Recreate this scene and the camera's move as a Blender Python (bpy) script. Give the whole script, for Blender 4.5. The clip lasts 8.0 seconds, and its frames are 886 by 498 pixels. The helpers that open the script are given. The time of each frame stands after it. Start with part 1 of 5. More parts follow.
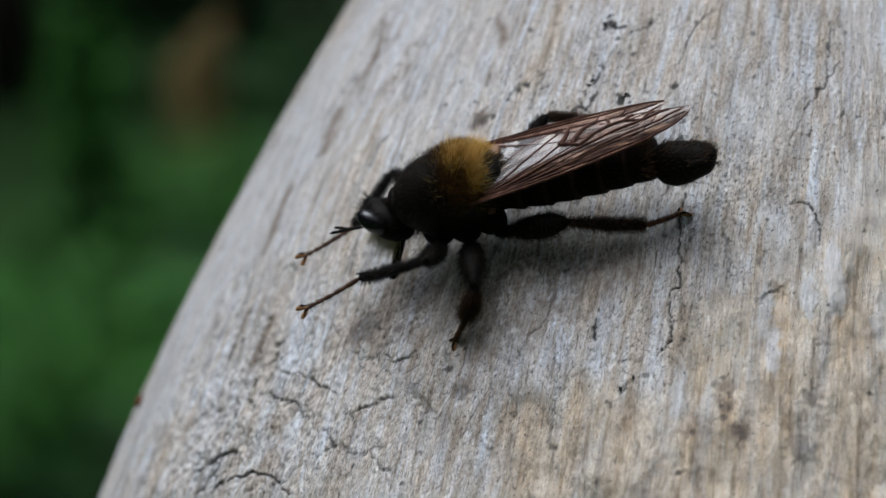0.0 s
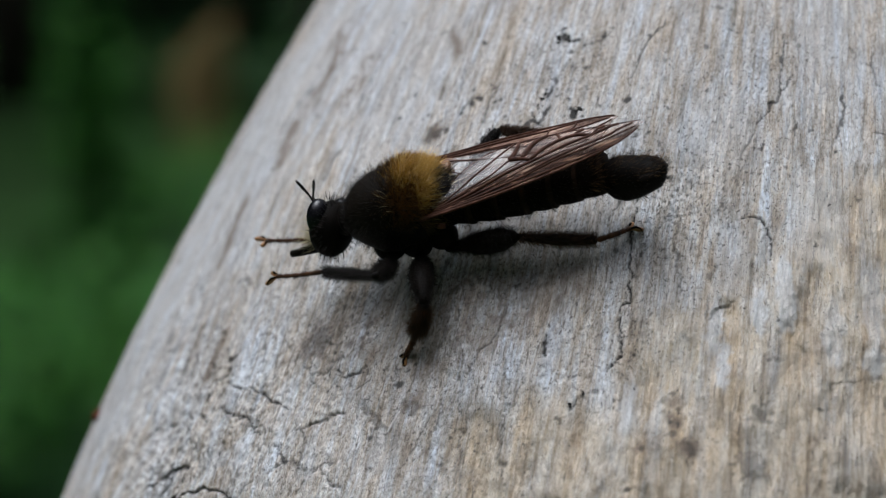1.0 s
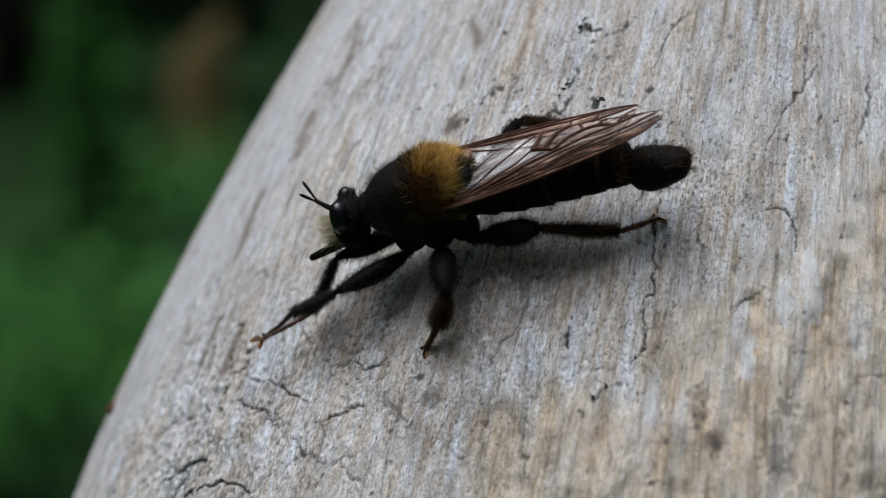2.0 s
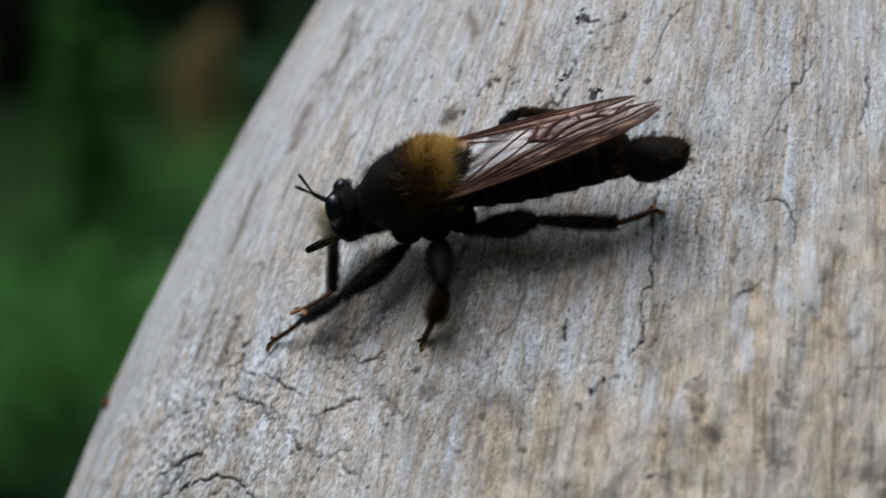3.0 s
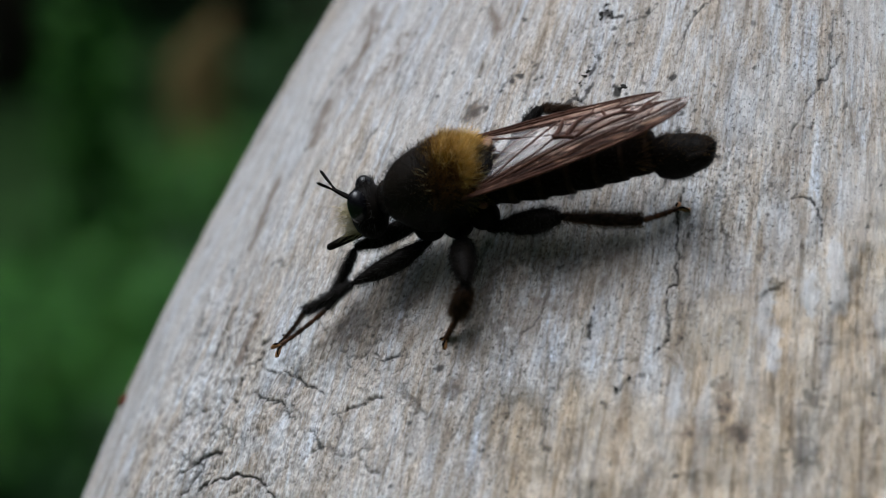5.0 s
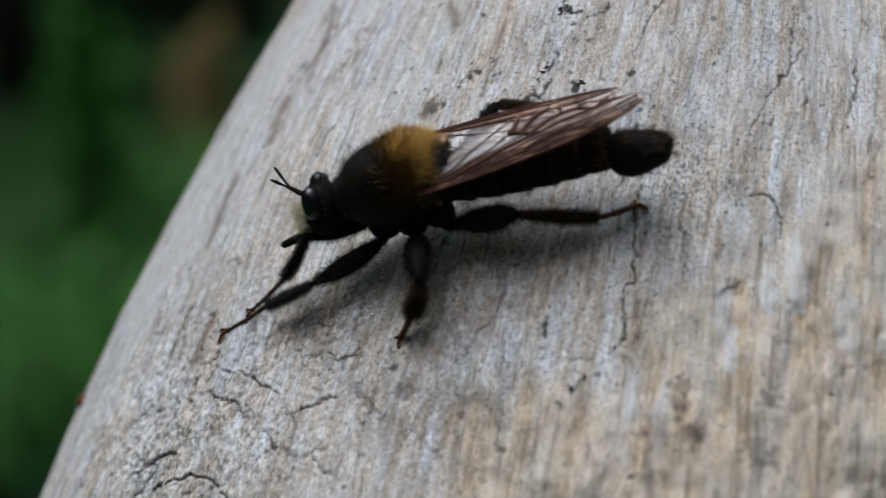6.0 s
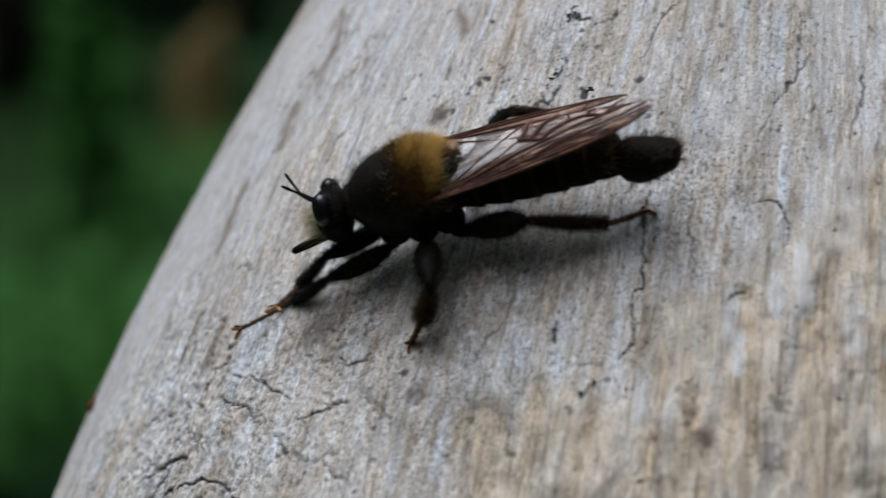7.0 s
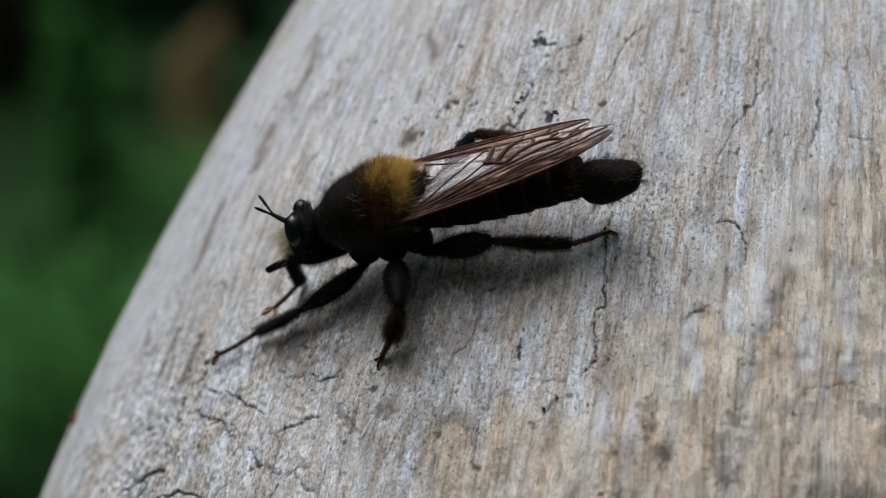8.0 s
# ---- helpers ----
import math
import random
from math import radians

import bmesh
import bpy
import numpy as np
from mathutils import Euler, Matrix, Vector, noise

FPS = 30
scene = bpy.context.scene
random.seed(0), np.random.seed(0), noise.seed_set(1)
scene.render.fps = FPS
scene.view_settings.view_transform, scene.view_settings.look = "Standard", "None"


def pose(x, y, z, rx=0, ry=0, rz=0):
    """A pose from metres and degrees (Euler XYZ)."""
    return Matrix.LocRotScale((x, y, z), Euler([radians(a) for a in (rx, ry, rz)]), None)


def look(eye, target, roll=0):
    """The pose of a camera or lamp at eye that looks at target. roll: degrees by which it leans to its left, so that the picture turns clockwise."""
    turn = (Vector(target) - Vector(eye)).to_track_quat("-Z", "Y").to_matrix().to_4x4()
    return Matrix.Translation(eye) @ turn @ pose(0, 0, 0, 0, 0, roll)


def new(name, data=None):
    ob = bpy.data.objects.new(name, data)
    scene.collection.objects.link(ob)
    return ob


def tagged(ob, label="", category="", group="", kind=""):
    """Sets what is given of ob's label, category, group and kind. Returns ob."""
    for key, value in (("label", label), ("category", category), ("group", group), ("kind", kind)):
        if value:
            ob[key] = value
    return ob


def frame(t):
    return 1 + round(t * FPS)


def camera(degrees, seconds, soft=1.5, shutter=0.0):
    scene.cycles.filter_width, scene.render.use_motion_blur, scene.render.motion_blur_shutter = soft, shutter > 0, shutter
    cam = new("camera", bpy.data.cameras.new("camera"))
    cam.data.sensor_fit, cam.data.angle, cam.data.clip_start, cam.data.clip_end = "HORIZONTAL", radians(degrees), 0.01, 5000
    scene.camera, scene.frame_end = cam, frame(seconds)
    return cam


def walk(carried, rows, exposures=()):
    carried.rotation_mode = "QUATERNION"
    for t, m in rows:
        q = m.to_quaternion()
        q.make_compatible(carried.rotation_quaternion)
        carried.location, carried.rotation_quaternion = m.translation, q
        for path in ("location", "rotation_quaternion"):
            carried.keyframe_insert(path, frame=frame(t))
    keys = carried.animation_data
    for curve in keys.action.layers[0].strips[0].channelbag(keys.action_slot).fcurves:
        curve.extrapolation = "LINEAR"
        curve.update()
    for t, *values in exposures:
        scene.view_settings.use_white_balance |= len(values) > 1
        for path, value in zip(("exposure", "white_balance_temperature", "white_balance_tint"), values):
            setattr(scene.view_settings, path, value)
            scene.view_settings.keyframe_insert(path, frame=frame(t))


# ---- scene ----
cam = camera(17.82, 8.0, soft=1.15, shutter=0.5)
cam.data.dof.use_dof = True
cam.data.dof.focus_distance = 0.1835
cam.data.dof.aperture_fstop = 34.0
walk(cam, [
    (0, pose(-0.00142, -0.00414, 1.20075, 82.024, -0.015, -0.034)),
    (0.1, pose(-0.00103, -0.00422, 1.20128, 82.028, -0.000, -0.041)),
    (0.2, pose(-0.00012, -0.00431, 1.20179, 82.031, 0.015, -0.049)),
    (0.3, pose(0.00056, -0.00447, 1.20175, 82.035, 0.029, -0.057)),
    (0.4, pose(0.00085, -0.00467, 1.20139, 82.039, 0.044, -0.064)),
    (0.5, pose(0.00043, -0.00484, 1.20125, 82.042, 0.058, -0.072)),
    (0.6, pose(-0.00011, -0.00451, 1.20138, 82.040, 0.060, -0.047)),
    (0.7, pose(-0.00001, -0.00418, 1.20145, 82.037, 0.062, -0.022)),
    (0.8, pose(0.00053, -0.00389, 1.20128, 82.034, 0.064, 0.003)),
    (0.9, pose(0.00146, -0.00356, 1.20139, 82.032, 0.065, 0.028)),
    (1, pose(0.00213, -0.00321, 1.20160, 82.029, 0.067, 0.052)),
    (1.1, pose(0.00185, -0.00300, 1.20120, 82.028, 0.040, 0.045)),
    (1.2, pose(0.00109, -0.00284, 1.20053, 82.027, 0.014, 0.038)),
    (1.3, pose(0.00033, -0.00260, 1.20036, 82.027, -0.013, 0.030)),
    (1.4, pose(0.00019, -0.00227, 1.20080, 82.026, -0.039, 0.023)),
    (1.5, pose(0.00001, -0.00197, 1.20103, 82.025, -0.066, 0.015)),
    (1.7, pose(0.00037, -0.00172, 1.20092, 82.022, -0.052, 0.018)),
    (2.8, pose(0.00079, -0.00037, 1.20042, 81.998, 0.016, 0.039)),
    (2.9, pose(0.00069, -0.00031, 1.19987, 81.996, 0.022, 0.041)),
    (3, pose(0.00093, -0.00014, 1.20019, 81.994, 0.029, 0.043)),
    (3.1, pose(0.00168, -0.00005, 1.20062, 81.995, 0.023, 0.034)),
    (3.2, pose(0.00188, -0.00001, 1.20062, 81.997, 0.017, 0.026)),
    (3.3, pose(0.00197, -0.00005, 1.20011, 81.998, 0.011, 0.017)),
    (3.4, pose(0.00071, -0.00003, 1.20003, 81.999, 0.006, 0.009)),
    (3.5, pose(0.00000, 0.00000, 1.20000, 82.000, 0.000, -0.000)),
    (3.6, pose(0.00019, 0.00005, 1.20088, 81.996, 0.012, -0.006)),
    (3.7, pose(0.00106, 0.00001, 1.20109, 81.993, 0.024, -0.012)),
    (3.8, pose(0.00166, -0.00012, 1.20073, 81.989, 0.036, -0.017)),
    (3.9, pose(0.00214, -0.00019, 1.20075, 81.986, 0.048, -0.023)),
    (4, pose(0.00190, -0.00025, 1.20081, 81.982, 0.060, -0.029)),
    (4.1, pose(0.00078, -0.00003, 1.20056, 81.993, 0.030, -0.006)),
    (4.2, pose(-0.00045, 0.00017, 1.20008, 82.004, 0.000, 0.017)),
    (4.3, pose(-0.00113, 0.00044, 1.20010, 82.015, -0.029, 0.041)),
    (4.4, pose(-0.00112, 0.00078, 1.20065, 82.025, -0.059, 0.064)),
    (4.5, pose(-0.00041, 0.00103, 1.20053, 82.036, -0.088, 0.087)),
    (4.6, pose(-0.00044, 0.00101, 1.20012, 82.020, -0.067, 0.044)),
    (4.7, pose(-0.00075, 0.00102, 1.19983, 82.003, -0.046, 0.000)),
    (5.8, pose(-0.00050, 0.00298, 1.20010, 81.953, -0.200, 0.063)),
    (5.9, pose(0.00099, 0.00324, 1.19973, 81.980, -0.156, 0.052)),
    (6, pose(0.00223, 0.00351, 1.19932, 82.007, -0.112, 0.041)),
    (6.1, pose(0.00245, 0.00349, 1.19926, 81.996, -0.076, 0.015)),
    (6.2, pose(0.00200, 0.00352, 1.19956, 81.986, -0.039, -0.010)),
    (6.3, pose(0.00158, 0.00352, 1.19964, 81.976, -0.003, -0.036)),
    (6.4, pose(0.00040, 0.00346, 1.19927, 81.965, 0.033, -0.061)),
    (6.5, pose(-0.00052, 0.00345, 1.19925, 81.955, 0.070, -0.087)),
    (6.6, pose(-0.00074, 0.00327, 1.19952, 81.961, 0.047, -0.061)),
    (6.7, pose(0.00031, 0.00309, 1.19981, 81.967, 0.023, -0.035)),
    (6.8, pose(0.00137, 0.00293, 1.20017, 81.973, 0.000, -0.009)),
    (6.9, pose(0.00132, 0.00268, 1.19994, 81.979, -0.023, 0.017)),
    (7, pose(0.00163, 0.00246, 1.19991, 81.985, -0.046, 0.042)),
    (7.1, pose(0.00308, 0.00175, 1.20082, 81.983, -0.027, 0.031)),
    (7.2, pose(0.00397, 0.00093, 1.20095, 81.982, -0.007, 0.020)),
    (7.3, pose(0.00414, 0.00008, 1.20086, 81.980, 0.013, 0.009)),
    (7.4, pose(0.00365, -0.00066, 1.20149, 81.979, 0.033, -0.002)),
    (7.5, pose(0.00330, -0.00142, 1.20204, 81.977, 0.053, -0.014)),
    (7.6, pose(0.00328, -0.00178, 1.20167, 81.983, 0.041, -0.020)),
    (7.8, pose(0.00349, -0.00236, 1.20186, 81.995, 0.018, -0.032)),
    (8, pose(0.00344, -0.00297, 1.20189, 82.007, -0.006, -0.043)),
], exposures=[(0, 0.33, 5630, 5), (8, 0.33, 5630, 5)])

# ---- sky and light: an overcast day in a forest clearing ----
SUN_UP, SUN_SIDE = 78.5, -115.0  # degrees: height, and bearing from north (+y) towards east (+x)
world = bpy.data.worlds.new("overcast_sky")
scene.world = world
world.use_nodes = True
wn = world.node_tree.nodes
sky = wn.new("ShaderNodeTexSky")
sky.sky_type, sky.sun_disc = "NISHITA", False
sky.sun_elevation, sky.sun_rotation = radians(SUN_UP), radians(SUN_SIDE)
sky.air_density, sky.dust_density, sky.ozone_density = 0.15, 6.0, 0.3
wn["Background"].inputs["Strength"].default_value = 0.125
world.node_tree.links.new(sky.outputs["Color"], wn["Background"].inputs["Color"])
sun = new("sun", bpy.data.lights.new("sun", "SUN"))
sun.data.energy, sun.data.angle, sun.data.color = 1.6, radians(46), (1.0, 0.99, 0.975)
su, sb = radians(SUN_UP), radians(SUN_SIDE)
sun.matrix_world = look((10 * math.cos(su) * math.sin(sb), 10 * math.cos(su) * math.cos(sb), 10 * math.sin(su)), (0, 0, 0))


# ---- materials ----
def material(name):
    mat = bpy.data.materials.new(name)
    mat.use_nodes = True
    nt = mat.node_tree
    return mat, nt, nt.nodes["Principled BSDF"]


def node(nt, kind, **given):
    n = nt.nodes.new(kind)
    for key, value in given.items():
        n.inputs[key.replace("_", " ")].default_value = value
    return n


def ramp(nt, source, *stops):
    n = nt.nodes.new("ShaderNodeValToRGB")
    el = n.color_ramp.elements
    while len(el) < len(stops):
        el.new(0.5)
    for e, (at, colour) in zip(el, stops):
        e.position, e.color = at, (*colour, 1)
    nt.links.new(source, n.inputs["Fac"])
    return n.outputs["Color"]


def noise_on(nt, vector, scale, detail=4.0, rough=0.6, stretch=(1, 1, 1), distort=0.0):
    m = nt.nodes.new("ShaderNodeMapping")
    m.inputs["Scale"].default_value = stretch
    nt.links.new(vector, m.inputs["Vector"])
    n = node(nt, "ShaderNodeTexNoise", Scale=scale, Detail=detail, Roughness=rough, Distortion=distort)
    nt.links.new(m.outputs["Vector"], n.inputs["Vector"])
    return n.outputs["Fac"]


def mixed(nt, fac, a, b, how="MIX"):
    n = nt.nodes.new("ShaderNodeMix")
    n.data_type, n.blend_type = "RGBA", how
    for value, socket in ((fac, n.inputs[0]), (a, n.inputs[6]), (b, n.inputs[7])):
        if isinstance(value, bpy.types.NodeSocket):
            nt.links.new(value, socket)
        else:
            socket.default_value = value if isinstance(value, float) else (*value, 1)
    return n.outputs[2]


def relief(nt, bsdf, height, strength, distance):
    b = node(nt, "ShaderNodeBump", Strength=strength, Distance=distance)
    nt.links.new(height, b.inputs["Height"])
    nt.links.new(b.outputs["Normal"], bsdf.inputs["Normal"])


def weathered_wood():
    """Barkless grey wood: silvery fibres, tan and blue-grey patches; one attribute darkens specks of dirt and paints
    the shade in the cracks, another browns streaks, smudges and the fly's painted shadow.
    """
    mat, nt, bsdf = material("weathered_wood")
    uv = nt.nodes.new("ShaderNodeUVMap")
    uv.uv_map = "grain"
    v = uv.outputs["UV"]  # millimetres: x along the grain, y across it
    fibre = noise_on(nt, v, 1.0, 6, 0.75, (0.38, 2.5, 1), 0.35)
    fine = noise_on(nt, v, 1.0, 4, 0.75, (2.6, 5.0, 1), 0.3)
    mottle = noise_on(nt, v, 1.0, 5, 0.8, (1.5, 2.0, 1), 0.3)
    patch = noise_on(nt, v, 1.0, 4, 0.6, (0.08, 0.15, 1), 1.0)
    blotch = noise_on(nt, v, 1.0, 6, 0.72, (0.32, 0.85, 1), 0.8)
    grime = noise_on(nt, v, 1.0, 6, 0.75, (0.45, 1.0, 1), 0.8)
    dots = noise_on(nt, v, 1.0, 3, 0.6, (4.2, 5.6, 1))
    base = ramp(nt, fibre, (0.30, (0.30, 0.272, 0.242)), (0.44, (0.46, 0.438, 0.41)), (0.55, (0.60, 0.585, 0.565)), (0.67, (0.83, 0.825, 0.82)))
    tan = ramp(nt, patch, (0.48, (0, 0, 0)), (0.60, (1, 1, 1)))
    col = mixed(nt, tan, base, mixed(nt, 0.32, base, (0.48, 0.42, 0.34)))
    blue = ramp(nt, blotch, (0.53, (0, 0, 0)), (0.60, (0.85, 0.85, 0.85)))
    col = mixed(nt, blue, col, (0.675, 0.695, 0.715))
    worn = ramp(nt, blotch, (0.37, (0.8, 0.8, 0.8)), (0.46, (0, 0, 0)))
    col = mixed(nt, worn, col, (0.36, 0.33, 0.30))
    col = mixed(nt, 0.95, col, ramp(nt, fine, (0.37, (0.34, 0.315, 0.285)), (0.47, (0.93, 0.92, 0.91)), (0.60, (1.2, 1.2, 1.2))), "MULTIPLY")
    col = mixed(nt, 0.6, col, ramp(nt, mottle, (0.36, (0.34, 0.31, 0.28)), (0.46, (0.95, 0.95, 0.95)), (0.60, (1, 1, 1))), "MULTIPLY")
    band = noise_on(nt, v, 1.0, 8, 0.75, (0.13, 1.3, 1), 0.25)
    tinted = ramp(nt, band, (0.41, (0.33, 0.27, 0.20)), (0.47, (0.55, 0.48, 0.39)), (0.53, (0.62, 0.63, 0.64)), (0.58, (0.74, 0.78, 0.83)))
    col = mixed(nt, 0.36, col, tinted)
    cloud = noise_on(nt, v, 1.0, 5, 0.6, (0.16, 0.3, 1), 1.2)
    col = mixed(nt, 1.0, col, ramp(nt, cloud, (0.34, (0.74, 0.71, 0.67)), (0.45, (0.98, 0.98, 0.98)), (0.60, (1.08, 1.09, 1.10))), "MULTIPLY")
    col = mixed(nt, ramp(nt, grime, (0.59, (0, 0, 0)), (0.69, (0.7, 0.7, 0.7))), col, (0.21, 0.175, 0.14))
    col = mixed(nt, ramp(nt, dots, (0.28, (0.7, 0.7, 0.7)), (0.36, (0, 0, 0))), col, (0.07, 0.06, 0.05))
    # columns of tan, brown and blue-white fibre where the skin of the wood has worn through
    sand = nt.nodes.new("ShaderNodeAttribute")
    sand.attribute_name = "sand"
    column = noise_on(nt, v, 1.0, 8, 0.74, (0.14, 0.75, 1), 0.5)
    striped = ramp(nt, column, (0.35, (0.12, 0.095, 0.068)), (0.43, (0.27, 0.22, 0.165)), (0.50, (0.47, 0.40, 0.30)), (0.56, (0.62, 0.56, 0.47)), (0.63, (0.56, 0.46, 0.31)))
    col = mixed(nt, sand.outputs["Fac"], col, mixed(nt, 0.68, col, striped))
    hue = noise_on(nt, v, 1.0, 6, 0.68, (0.07, 0.62, 1), 0.4)
    col = mixed(nt, 0.75, col, ramp(nt, hue, (0.40, (1.0, 0.91, 0.79)), (0.48, (1.0, 0.97, 0.93)), (0.54, (1.0, 1.005, 1.015)), (0.60, (1.01, 1.06, 1.14))), "MULTIPLY")
    col = mixed(nt, sand.outputs["Fac"], col, mixed(nt, 1.0, col, (1.035, 0.99, 0.915), "MULTIPLY"))
    line = noise_on(nt, v, 1.0, 3, 0.6, (0.1, 2.3, 1), 0.15)
    col = mixed(nt, 0.6, col, ramp(nt, line, (0.36, (0.52, 0.46, 0.39)), (0.44, (0.97, 0.965, 0.96)), (0.60, (1.05, 1.05, 1.05))), "MULTIPLY")
    fissure = noise_on(nt, v, 1.0, 4, 0.65, (0.5, 3.8, 1), 0.2)
    col = mixed(nt, ramp(nt, fissure, (0.61, (0, 0, 0)), (0.69, (0.8, 0.8, 0.8))), col, (0.13, 0.105, 0.08))
    pale = nt.nodes.new("ShaderNodeAttribute")
    pale.attribute_name = "pale"
    pale_tone = ramp(nt, fibre, (0.34, (0.46, 0.465, 0.47)), (0.5, (0.62, 0.64, 0.66)), (0.66, (0.79, 0.815, 0.84)))
    col = mixed(nt, pale.outputs["Fac"], col, mixed(nt, 0.62, col, pale_tone))
    # black pepper of spores and dirt
    grit = nt.nodes.new("ShaderNodeAttribute")
    grit.attribute_name = "grit"
    pepper = noise_on(nt, v, 1.0, 3, 0.6, (3.2, 4.2, 1), 0.3)
    more = nt.nodes.new("ShaderNodeMath")
    more.operation = "MULTIPLY_ADD"
    more.inputs[1].default_value = 0.135
    nt.links.new(grit.outputs["Fac"], more.inputs[0])
    nt.links.new(pepper, more.inputs[2])
    col = mixed(nt, ramp(nt, more.outputs[0], (0.62, (0, 0, 0)), (0.74, (0.8, 0.8, 0.8))), col, (0.06, 0.05, 0.042))
    # brown of streaks and smudges, and of the fly's shadow painted on the wood
    rust_and_shade = nt.nodes.new("ShaderNodeAttribute")
    rust_and_shade.attribute_name = "rust_and_shade"
    col = mixed(nt, rust_and_shade.outputs["Fac"], col, (0.21, 0.16, 0.12))
    # near-black for specks of dirt, and for shade painted into the cracks
    dirt_and_shade = nt.nodes.new("ShaderNodeAttribute")
    dirt_and_shade.attribute_name = "dirt_and_shade"
    col = mixed(nt, dirt_and_shade.outputs["Fac"], col, (0.03, 0.026, 0.022))
    nt.links.new(col, bsdf.inputs["Base Color"])
    bsdf.inputs["Roughness"].default_value = 0.6
    bsdf.inputs["Specular IOR Level"].default_value = 0.5
    add = nt.nodes.new("ShaderNodeMath")
    add.operation = "ADD"
    nt.links.new(fibre, add.inputs[0])
    nt.links.new(fine, add.inputs[1])
    relief(nt, bsdf, add.outputs[0], 0.9, 0.00026)
    return mat


def plain(name, dark, light, rough, scale, spec=0.5, bump=0.0, dist=0.0001, coat=0.0):
    """A surface whose colour wanders between two tones on the object's own coordinates."""
    mat, nt, bsdf = material(name)
    co = nt.nodes.new("ShaderNodeTexCoord").outputs["Object"]
    n = noise_on(nt, co, scale, 5, 0.65)
    nt.links.new(ramp(nt, n, (0.3, dark), (0.7, light)), bsdf.inputs["Base Color"])
    bsdf.inputs["Roughness"].default_value, bsdf.inputs["Specular IOR Level"].default_value = rough, spec
    bsdf.inputs["Coat Weight"].default_value = coat
    if bump:
        relief(nt, bsdf, n, bump, dist)
    return mat


def strands(name, tones, rough=0.5, root=None, through_light=0.0):
    """Hair or leaves: every strand its own tone, from its root's colour (attribute tip is 0) to its tip's; thin ones let light through."""
    mat, nt, bsdf = material(name)
    geo = nt.nodes.new("ShaderNodeNewGeometry")
    step = 1 / max(1, len(tones) - 1)
    col = ramp(nt, geo.outputs["Random Per Island"], *[(i * step, c) for i, c in enumerate(tones)])
    if root:
        tip = nt.nodes.new("ShaderNodeAttribute")
        tip.attribute_name = "tip"
        col = mixed(nt, ramp(nt, tip.outputs["Fac"], (0.1, (0, 0, 0)), (0.75, (1, 1, 1))), root, col)
    nt.links.new(col, bsdf.inputs["Base Color"])
    bsdf.inputs["Roughness"].default_value, bsdf.inputs["Specular IOR Level"].default_value = rough, 0.2
    if through_light:
        glow = nt.nodes.new("ShaderNodeBsdfTranslucent")
        nt.links.new(col, glow.inputs["Color"])
        mix = nt.nodes.new("ShaderNodeMixShader")
        mix.inputs[0].default_value = through_light
        nt.links.new(bsdf.outputs[0], mix.inputs[1])
        nt.links.new(glow.outputs[0], mix.inputs[2])
        nt.links.new(mix.outputs[0], nt.nodes["Material Output"].inputs["Surface"])
    return mat


def wing_film():
    """Thin wing membrane: smoky brown (attribute smoke), clear near its root, dark along its front edge (attribute edge), with a sky sheen."""
    mat, nt, bsdf = material("wing_film")
    co = nt.nodes.new("ShaderNodeTexCoord").outputs["Object"]
    n = noise_on(nt, co, 1.0, 4, 0.65, (260, 1900, 1900), 0.4)
    edge = nt.nodes.new("ShaderNodeAttribute")
    edge.attribute_name = "edge"
    film = ramp(nt, n, (0.37, (0.07, 0.028, 0.016)), (0.49, (0.19, 0.10, 0.068)), (0.60, (0.46, 0.32, 0.25)))
    dark = ramp(nt, n, (0.40, (0.005, 0.002, 0.0015)), (0.53, (0.018, 0.008, 0.005)), (0.59, (0.10, 0.045, 0.022)), (0.66, (0.36, 0.24, 0.17)))
    nt.links.new(mixed(nt, edge.outputs["Fac"], film, dark), bsdf.inputs["Base Color"])
    bsdf.inputs["Roughness"].default_value, bsdf.inputs["Specular IOR Level"].default_value = 0.45, 0.04
    smoke = nt.nodes.new("ShaderNodeAttribute")
    smoke.attribute_name = "smoke"
    clear = nt.nodes.new("ShaderNodeBsdfTransparent")
    nt.links.new(mixed(nt, smoke.outputs["Fac"], (0.97, 0.96, 0.95), (0.80, 0.56, 0.44)), clear.inputs["Color"])
    mix = nt.nodes.new("ShaderNodeMixShader")
    nt.links.new(smoke.outputs["Fac"], mix.inputs[0])
    nt.links.new(clear.outputs[0], mix.inputs[1])
    nt.links.new(bsdf.outputs[0], mix.inputs[2])
    gloss = node(nt, "ShaderNodeBsdfGlossy", Roughness=0.5)
    gloss.inputs["Color"].default_value = (0.95, 0.93, 0.92, 1)
    sheen = nt.nodes.new("ShaderNodeMixShader")
    less = node(nt, "ShaderNodeMapRange")
    for name, value in (("From Min", 0.0), ("From Max", 0.5), ("To Min", 0.2), ("To Max", 0.0)):
        less.inputs[name].default_value = value
    nt.links.new(smoke.outputs["Fac"], less.inputs["Value"])
    nt.links.new(less.outputs["Result"], sheen.inputs[0])
    nt.links.new(mix.outputs[0], sheen.inputs[1])
    nt.links.new(gloss.outputs[0], sheen.inputs[2])
    nt.links.new(sheen.outputs[0], nt.nodes["Material Output"].inputs["Surface"])
    return mat


